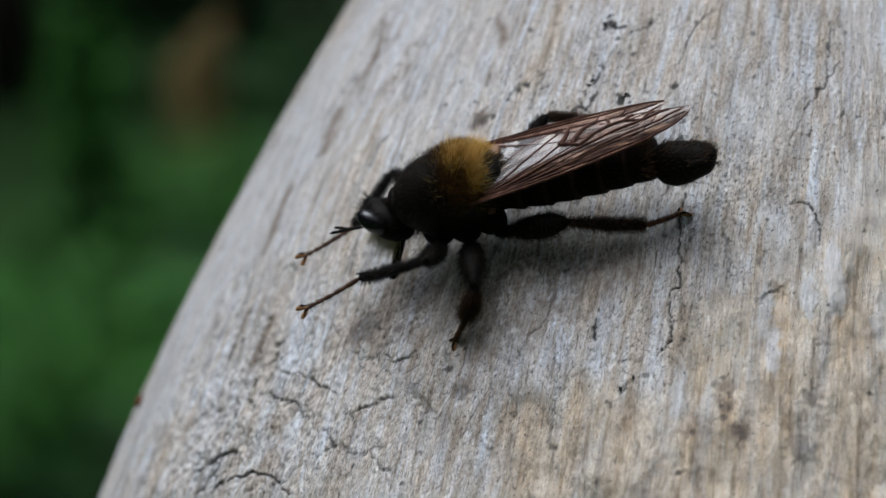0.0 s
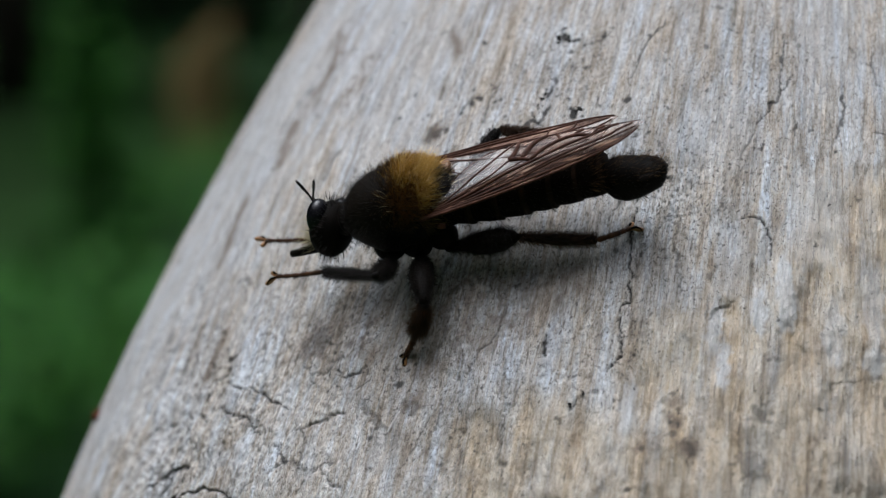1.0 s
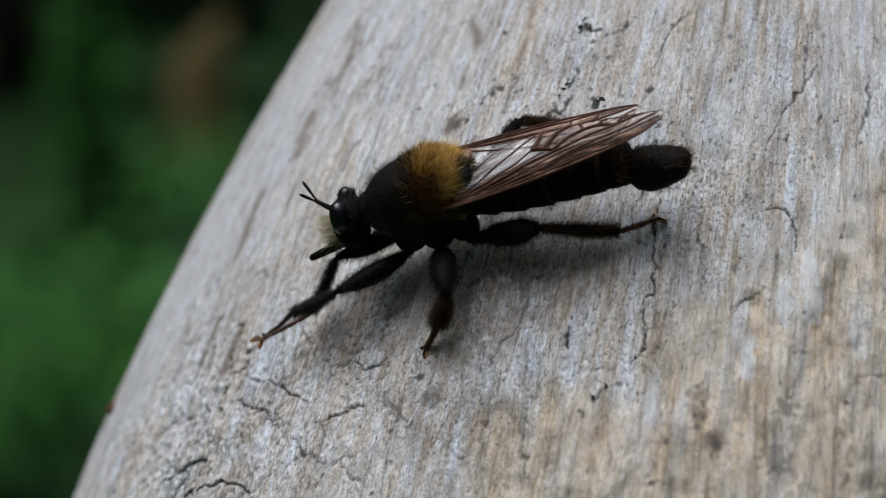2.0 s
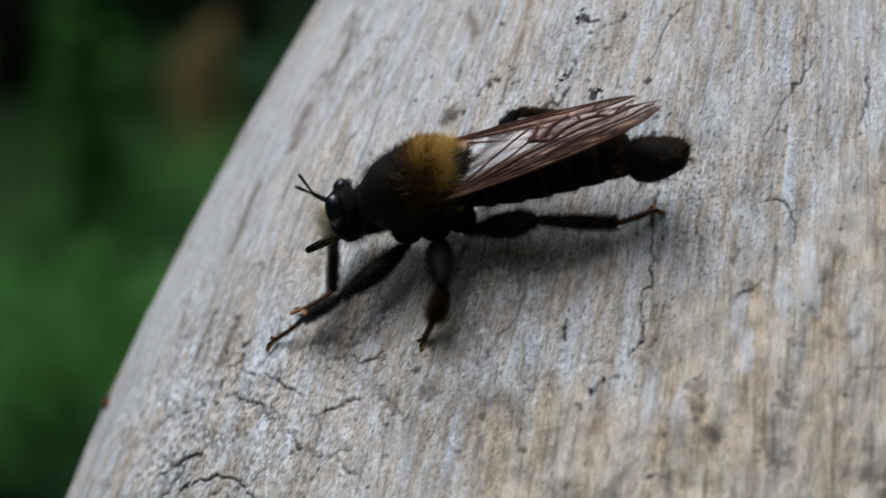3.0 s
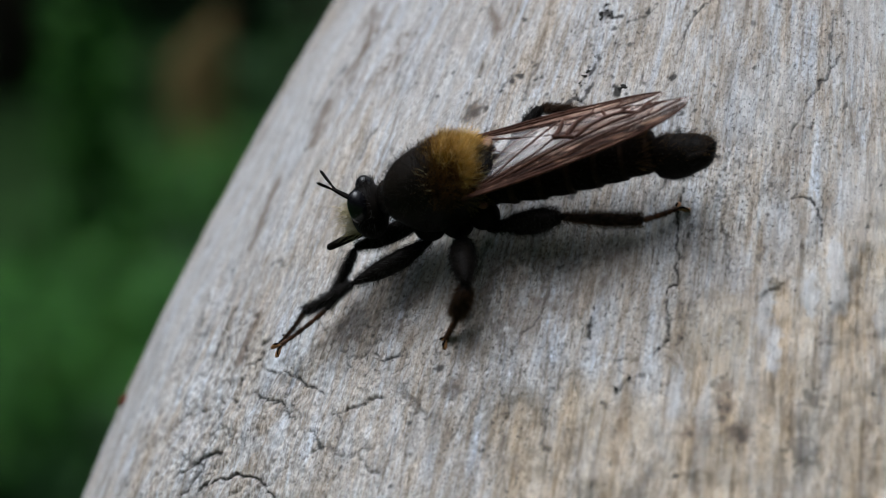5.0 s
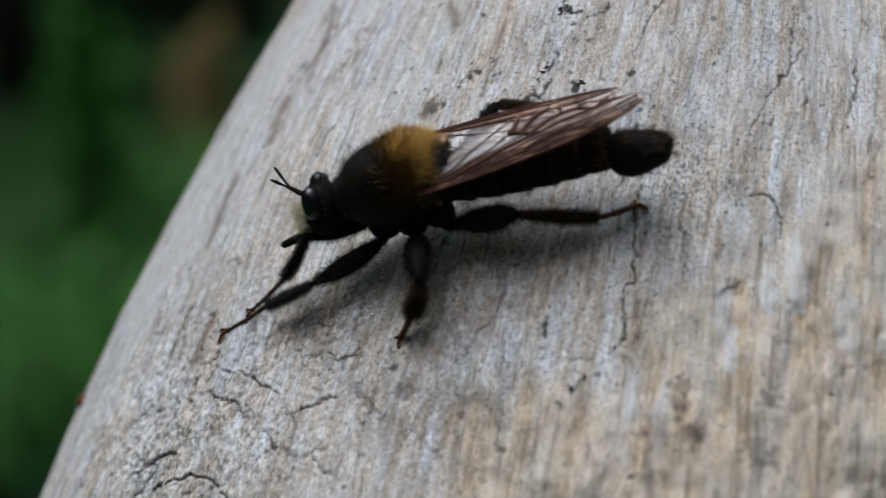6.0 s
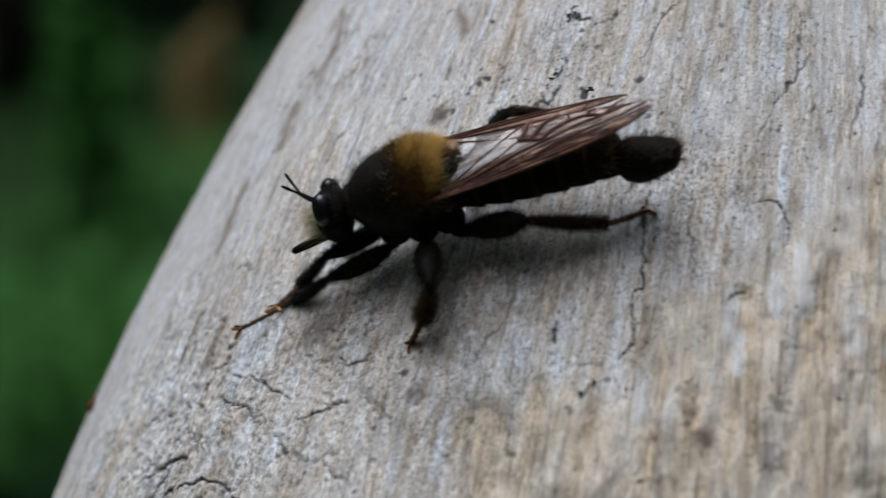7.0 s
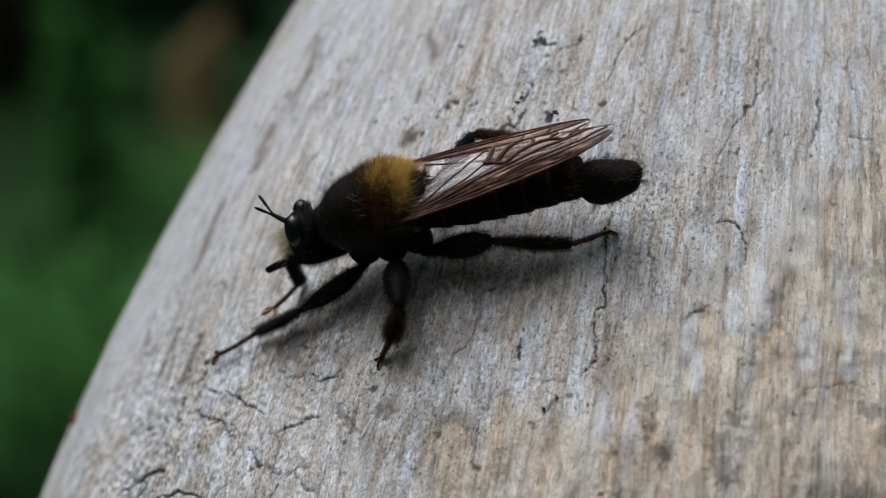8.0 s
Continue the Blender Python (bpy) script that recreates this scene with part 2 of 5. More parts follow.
WOOD = weathered_wood()
CHITIN = plain("black_chitin", (0.003, 0.0025, 0.002), (0.009, 0.007, 0.0055), 0.6, 900, 0.06, 0.4, 0.00005)
TERGITE = plain("brown_black_chitin", (0.003, 0.0025, 0.002), (0.011, 0.0075, 0.0055), 0.65, 1200, 0.04, 0.4, 0.00004)
EYE = plain("compound_eye", (0.003, 0.003, 0.004), (0.007, 0.007, 0.009), 0.27, 3000, 0.42, 0.25, 0.00002)
RUST = plain("rusty_chitin", (0.15, 0.06, 0.018), (0.38, 0.19, 0.06), 0.4, 1500)
FILM = wing_film()
VEIN = plain("wing_vein", (0.022, 0.009, 0.006), (0.10, 0.045, 0.028), 0.55, 1500, 0.12)
BLACK_HAIR = strands("black_hair", ((0.004, 0.003, 0.003), (0.010, 0.008, 0.006), (0.018, 0.013, 0.009)))
GOLD_HAIR = strands("golden_hair", ((0.52, 0.28, 0.035), (0.76, 0.49, 0.09), (0.95, 0.80, 0.38)), 0.45, (0.22, 0.11, 0.016), 0.5)
SHIN_HAIR = strands("red_brown_hair", ((0.012, 0.006, 0.003), (0.06, 0.028, 0.010), (0.17, 0.085, 0.03)), 0.5, (0.012, 0.006, 0.003), 0.25)
AMBER_HAIR = strands("amber_hair", ((0.06, 0.026, 0.005), (0.20, 0.09, 0.014), (0.42, 0.22, 0.03)), 0.5, (0.02, 0.009, 0.003), 0.3)
STRAW_HAIR = strands("straw_hair", ((0.20, 0.12, 0.025), (0.46, 0.31, 0.07), (0.70, 0.55, 0.22)), 0.45, (0.05, 0.025, 0.006), 0.35)
BRONZE_HAIR = strands("bronze_hair", ((0.012, 0.007, 0.003), (0.07, 0.036, 0.008), (0.27, 0.15, 0.03)), 0.5, (0.010, 0.006, 0.003))
BROWN_HAIR = strands("brown_black_hair", ((0.003, 0.002, 0.0015), (0.009, 0.006, 0.003), (0.022, 0.014, 0.006)))
PALE_HAIR = strands("pale_yellow_hair", ((0.50, 0.42, 0.22), (0.74, 0.67, 0.42)), 0.4, None, 0.3)
RUSTY_HAIR = strands("rusty_hair", ((0.008, 0.004, 0.002), (0.03, 0.014, 0.005), (0.11, 0.05, 0.017)))
BRUSH_HAIR = strands("golden_brown_hair", ((0.03, 0.015, 0.006), (0.17, 0.09, 0.03), (0.36, 0.23, 0.09)), 0.5, (0.03, 0.014, 0.006), 0.25)
ROOT = plain("amber_chitin", (0.06, 0.022, 0.008), (0.26, 0.12, 0.035), 0.5, 1500)
SCUTUM = plain("dusted_bronze_chitin", (0.003, 0.0024, 0.0018), (0.014, 0.011, 0.008), 0.5, 420, 0.08, 0.4, 0.00005)
FERN = strands("undergrowth_green", ((0.015, 0.068, 0.007), (0.032, 0.125, 0.012), (0.06, 0.175, 0.02)), 0.6)
LEAF = strands("tree_leaf_green", ((0.006, 0.025, 0.006), (0.014, 0.05, 0.010), (0.028, 0.08, 0.014)), 0.6)
BARK = plain("dark_bark", (0.02, 0.016, 0.013), (0.07, 0.055, 0.042), 0.9, 14, 0.2, 0.8, 0.02)
PINE_BARK = plain("reddish_pine_bark", (0.12, 0.065, 0.035), (0.30, 0.19, 0.10), 0.9, 12, 0.2, 0.8, 0.02)
MOSS = plain("mossy_forest_floor", (0.008, 0.018, 0.005), (0.020, 0.05, 0.010), 0.95, 3.0, 0.1, 0.6, 0.03)
# near-black tone holds the shade among the distant trees
SHADED_WOODS = plain("far_shaded_woods", (0.004, 0.006, 0.004), (0.012, 0.022, 0.010), 1.0, 0.6, 0.0)
CRUST = plain("black_fungus", (0.006, 0.006, 0.005), (0.025, 0.022, 0.018), 0.85, 3000, 0.2, 0.5, 0.00005)
SLIVER = plain("grey_wood_fibre", (0.30, 0.27, 0.24), (0.60, 0.58, 0.56), 0.8, 1800, 0.2, 0.5, 0.00008)
RUSTY_CHIP = plain("rusty_bark", (0.06, 0.018, 0.010), (0.13, 0.04, 0.02), 0.8, 1500, 0.2, 0.5, 0.0001)
STUMP = plain("brown_stump_wood", (0.07, 0.047, 0.018), (0.19, 0.14, 0.055), 0.9, 9, 0.2, 0.6, 0.02)
MARGIN = plain("brown_segment_edge", (0.006, 0.0035, 0.002), (0.030, 0.017, 0.008), 0.6, 900, 0.1)
TARSUS = plain("dark_rusty_chitin", (0.014, 0.007, 0.004), (0.12, 0.047, 0.016), 0.5, 1400, 0.25)


# ---- mesh helpers ----
def mesh_of(name, verts, faces, mat, smooth=True):
    me = bpy.data.meshes.new(name)
    me.from_pydata([tuple(v) for v in verts], [], faces)
    me.materials.append(mat)
    me.polygons.foreach_set("use_smooth", [smooth] * len(me.polygons))
    me.update()
    return me


def part(name, shape, mat, parent=None, label="", at=None, smooth=True):
    """One mesh object under a thing or a part. shape: (verts, faces) in metres."""
    ob = new(name, mesh_of(name, shape[0], shape[1], mat, smooth))
    ob.parent = parent
    if at is not None:
        ob.matrix_local = at
    return tagged(ob, label) if label else ob


def joined(*shapes):
    verts, faces = [], []
    for v, f in shapes:
        n = len(verts)
        verts += [tuple(p) for p in v]
        faces += [tuple(i + n for i in face) for face in f]
    return verts, faces


def moved(shape, m):
    return [m @ Vector(v) for v in shape[0]], shape[1]


def loft(rings, n=24, scale=1.0):
    """A closed skin over rings (x, y, z, half width, half height) that stand across the x axis."""
    verts, faces = [], []
    for x, y, z, ry, rz in rings:
        for i in range(n):
            a = 2 * math.pi * i / n
            verts.append((x * scale, (y + ry * math.cos(a)) * scale, (z + rz * math.sin(a)) * scale))
    for k in range(len(rings) - 1):
        for i in range(n):
            j = (i + 1) % n
            faces.append((k * n + i, k * n + j, k * n + n + j, k * n + n + i))
    faces.append(tuple(range(n - 1, -1, -1)))
    faces.append(tuple(range((len(rings) - 1) * n, len(rings) * n)))
    return verts, faces


def rounded(x0, x1, y, z, ry, rz, n=24, steps=12, egg=0.0, scale=1.0):
    """An egg-shaped body from x0 to x1."""
    rings = []
    for k in range(steps + 1):
        a = math.pi * k / steps
        c = math.cos(a)
        w = max(0.03, math.sin(a) ** 0.8) * (1 + egg * c)
        rings.append(((x0 + x1) / 2 - (x1 - x0) / 2 * c, y, z, ry * w, rz * w))
    return loft(rings, n, scale)


def tube(points, radii, n=10, scale=1.0):
    """A round tube along a polyline."""
    pts = [Vector(p) for p in points]
    verts, faces, side = [], [], None
    for k, p in enumerate(pts):
        t = (pts[min(k + 1, len(pts) - 1)] - pts[max(k - 1, 0)]).normalized()
        if side is None:
            side = t.orthogonal().normalized()
        side = (side - t * side.dot(t)).normalized()
        up = t.cross(side)
        for i in range(n):
            a = 2 * math.pi * i / n
            verts.append((p + (side * math.cos(a) + up * math.sin(a)) * radii[k]) * scale)
    for k in range(len(pts) - 1):
        for i in range(n):
            j = (i + 1) % n
            faces.append((k * n + i, k * n + j, k * n + n + j, k * n + n + i))
    faces.append(tuple(range(n - 1, -1, -1)))
    faces.append(tuple(range((len(pts) - 1) * n, len(pts) * n)))
    return verts, faces


def fur(roots, ways, lengths, width, rng, bend=0.25, droop=(0, 0, 0), scale=1.0):
    """Thin bent spikes: three-sided, two joints each."""
    roots, ways, lengths = np.array(roots, float), np.array(ways, float), np.array(lengths, float)[:, None]
    ways /= np.linalg.norm(ways, axis=1)[:, None]
    n = len(roots)
    off = rng.normal(0, 1, (n, 3))
    side = np.cross(ways, off)
    side /= np.linalg.norm(side, axis=1)[:, None]
    third = np.cross(ways, side)
    sway = (off * 0.5 + np.array(droop)) * bend
    mid = roots + ways * lengths * 0.55 + sway * lengths * 0.25
    tip = roots + ways * lengths + sway * lengths * 0.8
    verts = np.empty((n, 7, 3))
    for k in range(3):
        a = 2 * math.pi * k / 3
        ring = (side * math.cos(a) + third * math.sin(a)) * width
        verts[:, k], verts[:, 3 + k] = roots + ring, mid + ring * 0.75
    verts[:, 6] = tip
    faces = []
    for i in range(n):
        b = 7 * i
        for k in range(3):
            j = (k + 1) % 3
            faces += [(b + k, b + j, b + 3 + j, b + 3 + k), (b + 3 + k, b + 3 + j, b + 6)]
    return (verts.reshape(-1, 3) * scale), faces


def furry(name, shape, mat, parent, label=""):
    """A coat of hairs as one part; every hair knows its root and tip."""
    ob = part(name, shape, mat, parent, label)
    tips = np.tile([0.0, 0.0, 0.0, 0.55, 0.55, 0.55, 1.0], len(ob.data.vertices) // 7)
    ob.data.attributes.new("tip", "FLOAT", "POINT").data.foreach_set("value", tips)
    return ob


def glide(points, u):
    """A smooth curve through points, u from 0 to 1."""
    pts = np.asarray(points, float)
    n = len(pts) - 1
    at = min(max(u, 0.0), 1.0) * n
    i = min(int(at), n - 1)
    f = at - i
    a, b, c, d = pts[max(i - 1, 0)], pts[i], pts[i + 1], pts[min(i + 2, n)]
    return 0.5 * (2 * b + (c - a) * f + (2 * a - 5 * b + 4 * c - d) * f * f + (3 * b - a - 3 * c + d) * f ** 3)


def lattice(x, y, seed):
    """Smooth value noise between 0 and 1 on arrays."""
    table = np.random.RandomState(seed).rand(256, 256)
    xi, yi = np.floor(x).astype(int), np.floor(y).astype(int)
    fx, fy = x - xi, y - yi
    fx, fy = fx * fx * (3 - 2 * fx), fy * fy * (3 - 2 * fy)
    a, b = table[xi % 256, yi % 256], table[(xi + 1) % 256, yi % 256]
    c, d = table[xi % 256, (yi + 1) % 256], table[(xi + 1) % 256, (yi + 1) % 256]
    return (a * (1 - fx) + b * fx) * (1 - fy) + (c * (1 - fx) + d * fx) * fy


# ---- the dead trunk: a barkless leaning snag, its axis from the ground up and away ----
AXIS_AT, AXIS = Vector((0.0282, 0.2266, 1.1682)), Vector((0.0973, 0.3604, 0.9277)).normalized()
FACE = Vector((-0.1019, -0.9236, 0.3695))
FACE = (FACE - AXIS * FACE.dot(AXIS)).normalized()
TRUNK = Matrix((FACE, AXIS.cross(FACE), AXIS)).transposed().to_4x4()
TRUNK.translation = AXIS_AT
GRAIN = 46.0  # millimetres of surface for a radian of turn


def girth(s):
    """The trunk's radius in centimetres at s centimetres along its axis: it swells downwards."""
    lower = np.clip(s, -8.27, 3.0)
    r = 4.605 - 0.3743 * lower - 0.02262 * lower ** 2
    r = r - 1.25 * (1 - np.exp(-np.clip(s - 3.0, 0, None) / 2.5)) - np.clip(s - 10, 0, None) * 0.012
    return r + 2.2 * np.exp(-(s + 126) / 9.0)


marks = {"smudge_and_shade": [], "groove": [], "speck": [], "streak": [], "stain": [], "pale_patch": []}


def groove(width, depth, dirt_and_shade, *way):
    marks["groove"].append((width, depth, dirt_and_shade, way))


def speck(s, turn, size, dirt_and_shade):
    marks["speck"].append((s, turn, size, dirt_and_shade))


def streak(width, *way):
    marks["streak"].append((width, way))


def smudge_and_shade(s, turn, size, dark):
    marks["smudge_and_shade"].append((s, turn, size, dark))


def pale_patch(s, turn, half_long, half_wide, much):
    marks["pale_patch"].append((s, turn, half_long, half_wide, much))


def stain(s, turn, size):
    marks["stain"].append((s, turn, size))


MM = 0.001

# cracks with their painted shade, dirt and brown patches, in millimetres along the axis and degrees of turn
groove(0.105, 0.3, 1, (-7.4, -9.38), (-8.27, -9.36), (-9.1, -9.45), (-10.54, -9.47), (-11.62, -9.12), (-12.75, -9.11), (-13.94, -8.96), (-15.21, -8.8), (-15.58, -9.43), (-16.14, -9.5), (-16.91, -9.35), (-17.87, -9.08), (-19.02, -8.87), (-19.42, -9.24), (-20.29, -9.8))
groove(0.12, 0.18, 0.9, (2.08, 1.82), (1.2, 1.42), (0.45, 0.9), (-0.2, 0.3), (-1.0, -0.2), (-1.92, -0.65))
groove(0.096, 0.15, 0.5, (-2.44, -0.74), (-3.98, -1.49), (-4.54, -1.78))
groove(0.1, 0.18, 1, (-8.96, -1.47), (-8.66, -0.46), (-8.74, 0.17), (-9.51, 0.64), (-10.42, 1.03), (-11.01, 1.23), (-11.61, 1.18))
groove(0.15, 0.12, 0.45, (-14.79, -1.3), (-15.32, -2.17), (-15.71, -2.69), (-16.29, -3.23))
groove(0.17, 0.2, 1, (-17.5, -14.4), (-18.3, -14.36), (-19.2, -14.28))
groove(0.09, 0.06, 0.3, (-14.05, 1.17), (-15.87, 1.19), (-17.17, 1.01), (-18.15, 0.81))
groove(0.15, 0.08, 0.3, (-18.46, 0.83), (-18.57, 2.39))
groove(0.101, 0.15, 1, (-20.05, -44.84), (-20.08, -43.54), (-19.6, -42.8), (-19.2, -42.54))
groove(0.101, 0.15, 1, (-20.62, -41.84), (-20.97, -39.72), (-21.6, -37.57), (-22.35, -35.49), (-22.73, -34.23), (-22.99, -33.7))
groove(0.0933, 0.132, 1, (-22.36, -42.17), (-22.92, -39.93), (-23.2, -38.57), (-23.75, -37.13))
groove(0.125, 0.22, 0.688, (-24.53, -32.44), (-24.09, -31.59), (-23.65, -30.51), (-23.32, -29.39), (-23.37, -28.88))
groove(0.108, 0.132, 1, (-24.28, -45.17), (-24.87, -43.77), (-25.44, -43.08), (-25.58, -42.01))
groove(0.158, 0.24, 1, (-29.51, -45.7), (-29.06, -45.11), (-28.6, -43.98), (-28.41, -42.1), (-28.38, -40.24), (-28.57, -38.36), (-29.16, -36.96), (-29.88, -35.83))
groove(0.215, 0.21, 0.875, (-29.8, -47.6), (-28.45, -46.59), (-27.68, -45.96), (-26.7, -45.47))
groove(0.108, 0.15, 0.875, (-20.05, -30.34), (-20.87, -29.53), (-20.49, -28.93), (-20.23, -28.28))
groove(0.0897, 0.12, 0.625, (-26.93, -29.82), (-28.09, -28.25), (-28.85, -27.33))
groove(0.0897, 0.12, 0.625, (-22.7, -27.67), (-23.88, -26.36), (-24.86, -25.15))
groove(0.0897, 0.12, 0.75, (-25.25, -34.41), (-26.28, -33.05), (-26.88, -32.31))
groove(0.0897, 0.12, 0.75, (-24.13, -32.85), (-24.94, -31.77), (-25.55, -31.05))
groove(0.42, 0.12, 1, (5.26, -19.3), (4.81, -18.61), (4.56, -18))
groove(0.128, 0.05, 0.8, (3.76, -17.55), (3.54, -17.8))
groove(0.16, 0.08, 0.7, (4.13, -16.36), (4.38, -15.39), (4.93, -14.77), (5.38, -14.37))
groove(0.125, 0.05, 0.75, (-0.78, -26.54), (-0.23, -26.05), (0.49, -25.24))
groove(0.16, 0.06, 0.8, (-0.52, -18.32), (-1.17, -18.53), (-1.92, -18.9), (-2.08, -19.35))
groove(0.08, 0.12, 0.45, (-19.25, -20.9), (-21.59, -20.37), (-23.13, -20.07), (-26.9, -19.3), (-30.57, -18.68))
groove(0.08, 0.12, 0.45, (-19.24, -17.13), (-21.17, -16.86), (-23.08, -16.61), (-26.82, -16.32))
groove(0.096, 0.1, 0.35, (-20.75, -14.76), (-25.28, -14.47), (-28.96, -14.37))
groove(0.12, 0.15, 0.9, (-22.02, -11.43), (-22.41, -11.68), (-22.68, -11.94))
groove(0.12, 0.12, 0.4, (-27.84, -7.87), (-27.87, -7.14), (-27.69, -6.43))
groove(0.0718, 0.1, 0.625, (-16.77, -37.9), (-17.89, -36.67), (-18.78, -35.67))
smudge_and_shade(-2.18, -28.88, 0.75, 1.0)
speck(-2.26, -28.87, 0.5, 0.6)
# two patches that paint the fly's body shadow into the wood
smudge_and_shade(-16.2, -21.9, 1.6, 0.5)
smudge_and_shade(-14.6, -18.7, 1.5, 0.45)
for s0, turn0, size0 in ((-0.78, -26.44, 0.16), (0.05, -25.3, 0.17), (-0.25, -25.6, 0.13), (-1.1, -18.65, 0.2), (-1.65, -19.5, 0.22), (-2.08, -19.75, 0.16), (0.32, -18.67, 0.16), (0.77, -18.7, 0.13),
                         (-0.3, -11.74, 0.15), (4.98, -15.07, 0.18), (5.38, -14.4, 0.15), (4.05, -16.5, 0.17), (2.61, -17.2, 0.13), (4.74, -26.4, 0.14), (4.81, -17.6, 0.25)):
    speck(s0, turn0, size0, 0.95)
speck(1.28, -18.35, 0.22, 0.9)
speck(0.52, -18.73, 0.16, 0.8)
speck(-1.33, -16.02, 0.34, 1)
speck(-0.17, -11.68, 0.16, 0.8)
speck(-21.7, -11.09, 0.16, 0.8)
speck(-23.64, -12.44, 0.25, 0.7)
speck(-23.26, -4.75, 0.22, 0.7)
speck(-24.14, -4.58, 0.22, 0.6)
speck(-21.87, -5.28, 0.25, 0.4)
speck(-18.08, -33.52, 0.7, 0.55)
speck(-22.7, -27.67, 0.2, 0.5)
speck(-21.33, -24.86, 0.2, 0.8)
speck(-22.75, -23.76, 0.35, 0.5)
speck(2.6, -17.31, 0.3, 0.4)
speck(-25.11, -6.64, 0.22, 0.6)
speck(-13.08, -3.13, 0.25, 0.5)
streak(0.35, (8.6, -49.2), (6.6, -47.2), (4.9, -46.4), (3.2, -46.9))
for s0, turn0, size0, dark0 in ((8.2, -48.9, 1.2, 0.75), (7.2, -47.3, 1.0, 0.7), (5.7, -46.3, 0.8, 1), (4.8, -46.6, 0.8, 1), (3.6, -47.0, 0.9, 0.8), (2.1, -46.9, 1.0, 0.55), (9.2, -47.0, 1.3, 0.5),
                                (4.7, -40.6, 0.7, 0.9), (3.8, -40.4, 0.6, 0.6), (2.9, -41.0, 0.8, 0.95), (1.8, -41.4, 1.0, 0.55), (5.4, -38.6, 0.7, 0.4)):
    smudge_and_shade(s0, turn0, size0, dark0)
streak(0.6, (0.57, -48.19), (-2.74, -47.85))
streak(0.5, (-5.51, -50.82), (-8.71, -50.6), (-10.46, -50.84))
streak(0.4, (6.34, -31.25), (4.29, -29.55))
streak(0.5, (-16.35, -45.26), (-19.65, -46.02))
speck(-18.08, -33.52, 1.6, 0.5)
speck(-17.46, -29.55, 2.2, 0.45)
speck(-19.99, -25.28, 1.6, 0.4)
speck(-17.66, -21.86, 2.4, 0.4)
speck(-16.09, -18.74, 2, 0.35)
speck(-22.96, -4.78, 1.6, 0.2)
speck(-25.07, -3.10, 1.4, 0.2)
speck(-17.43, -7.76, 1.6, 0.35)
speck(-22.66, -38.84, 2, 0.35)
speck(-26.87, -32.57, 2.4, 0.35)
speck(-27.94, -45.08, 2.2, 0.6)
speck(0.86, -4.25, 1.5, 0.3)
speck(-22.71, -27.20, 1.5, 0.35)
speck(-20.81, -18.86, 1.6, 0.3)
speck(3.66, -20.70, 1.2, 0.35)
speck(2.11, -16.05, 1.6, 0.3)
speck(-21.03, -30.72, 1.4, 0.4)
speck(-25.79, -40.30, 1.8, 0.35)
stain(-21.47, 0.65, 4)
stain(-25.32, -1.62, 3)
stain(-24.16, 3.73, 4)
stain(-20.8, -6.0, 2)
stain(-19.4, -0.8, 3.5)
stain(-24.3, 2.6, 6)
stain(-26.1, -2.0, 4.5)
stain(-15.1, 4.1, 4)
stain(-17.3, -5.4, 1.5)
speck(-13.7, -30.5, 2.6, 0.5)
speck(-14.0, -21.5, 3.0, 0.5)
speck(-12.9, -18.2, 2.4, 0.4)
speck(-17.4, -31.7, 2.6, 0.45)
speck(-10.5, -14.0, 2.6, 0.35)
speck(2.5, -18.0, 3.0, 0.3)
speck(-21.6, -4.8, 0.2, 0.6)
speck(-22.3, -4.5, 0.2, 0.6)
speck(-25.0, -3.3, 0.28, 0.5)
speck(-25.8, 0.3, 0.28, 0.35)
stain(-28.5, -3.0, 4.5)
smudge_and_shade(-18.09, -33.29, 1.5, 0.59)
smudge_and_shade(-17.2, -34.1, 0.8, 0.63)
smudge_and_shade(-17.46, -29.55, 1.6, 0.49)
smudge_and_shade(-19.18, -35.81, 1.0, 0.56)
smudge_and_shade(-22.36, -23.70, 0.8, 0.70)
# brown below the body, partly its cast shadow put into the colour
smudge_and_shade(-15.46, -21.58, 2.0, 0.55)
smudge_and_shade(-20.02, -23.44, 1.3, 0.49)
smudge_and_shade(-14.29, -17.88, 1.8, 0.5)
smudge_and_shade(-14.07, -14.47, 1.6, 0.56)
smudge_and_shade(-18.46, -20.76, 1.3, 0.49)
speck(-7.5, -6.5, 3.0, 0.5)
speck(-9.0, -4.0, 3.0, 0.4)
speck(-6.0, -3.0, 3.0, 0.35)
speck(-11.0, -7.0, 2.5, 0.35)
# more painted shadow, right of the middle leg
smudge_and_shade(-17.0, -21.0, 1.6, 0.5)
smudge_and_shade(-16.5, -17.5, 1.6, 0.6)
smudge_and_shade(-19.0, -19.0, 1.2, 0.45)


# rough torn wood low on the front, a long cross check and its branch
groove(0.12, 0.06, 0.2, (-20.23, 4.72), (-19.74, 7.55), (-19.24, 9.09), (-19.89, 10.46), (-21.3, 11.35))
groove(0.16, 0.1, 0.6, (-1.65, 8.74), (-1.73, 9.62), (-1.57, 10.69))
groove(0.13, 0.15, 0.8, (-1.47, 2.4), (-2.34, 2.32))
groove(0.16, 0.2, 1, (-21.13, -44.96), (-22.04, -43.98))
groove(0.16, 0.2, 1, (-22.38, -45.1), (-23.35, -43.02))
groove(0.3, 0.2, 0.8, (-18.79, -43.53), (-18.46, -42.3))
groove(0.24, 0.25, 1, (-27.59, -48.46), (-27.03, -46.82), (-26.59, -45.95), (-26.42, -43.13))
groove(0.14, 0.2, 1, (-25.99, -33.83), (-26.93, -32.38))
groove(0.14, 0.2, 0.9, (-27.83, -28.97), (-28.45, -28.05))
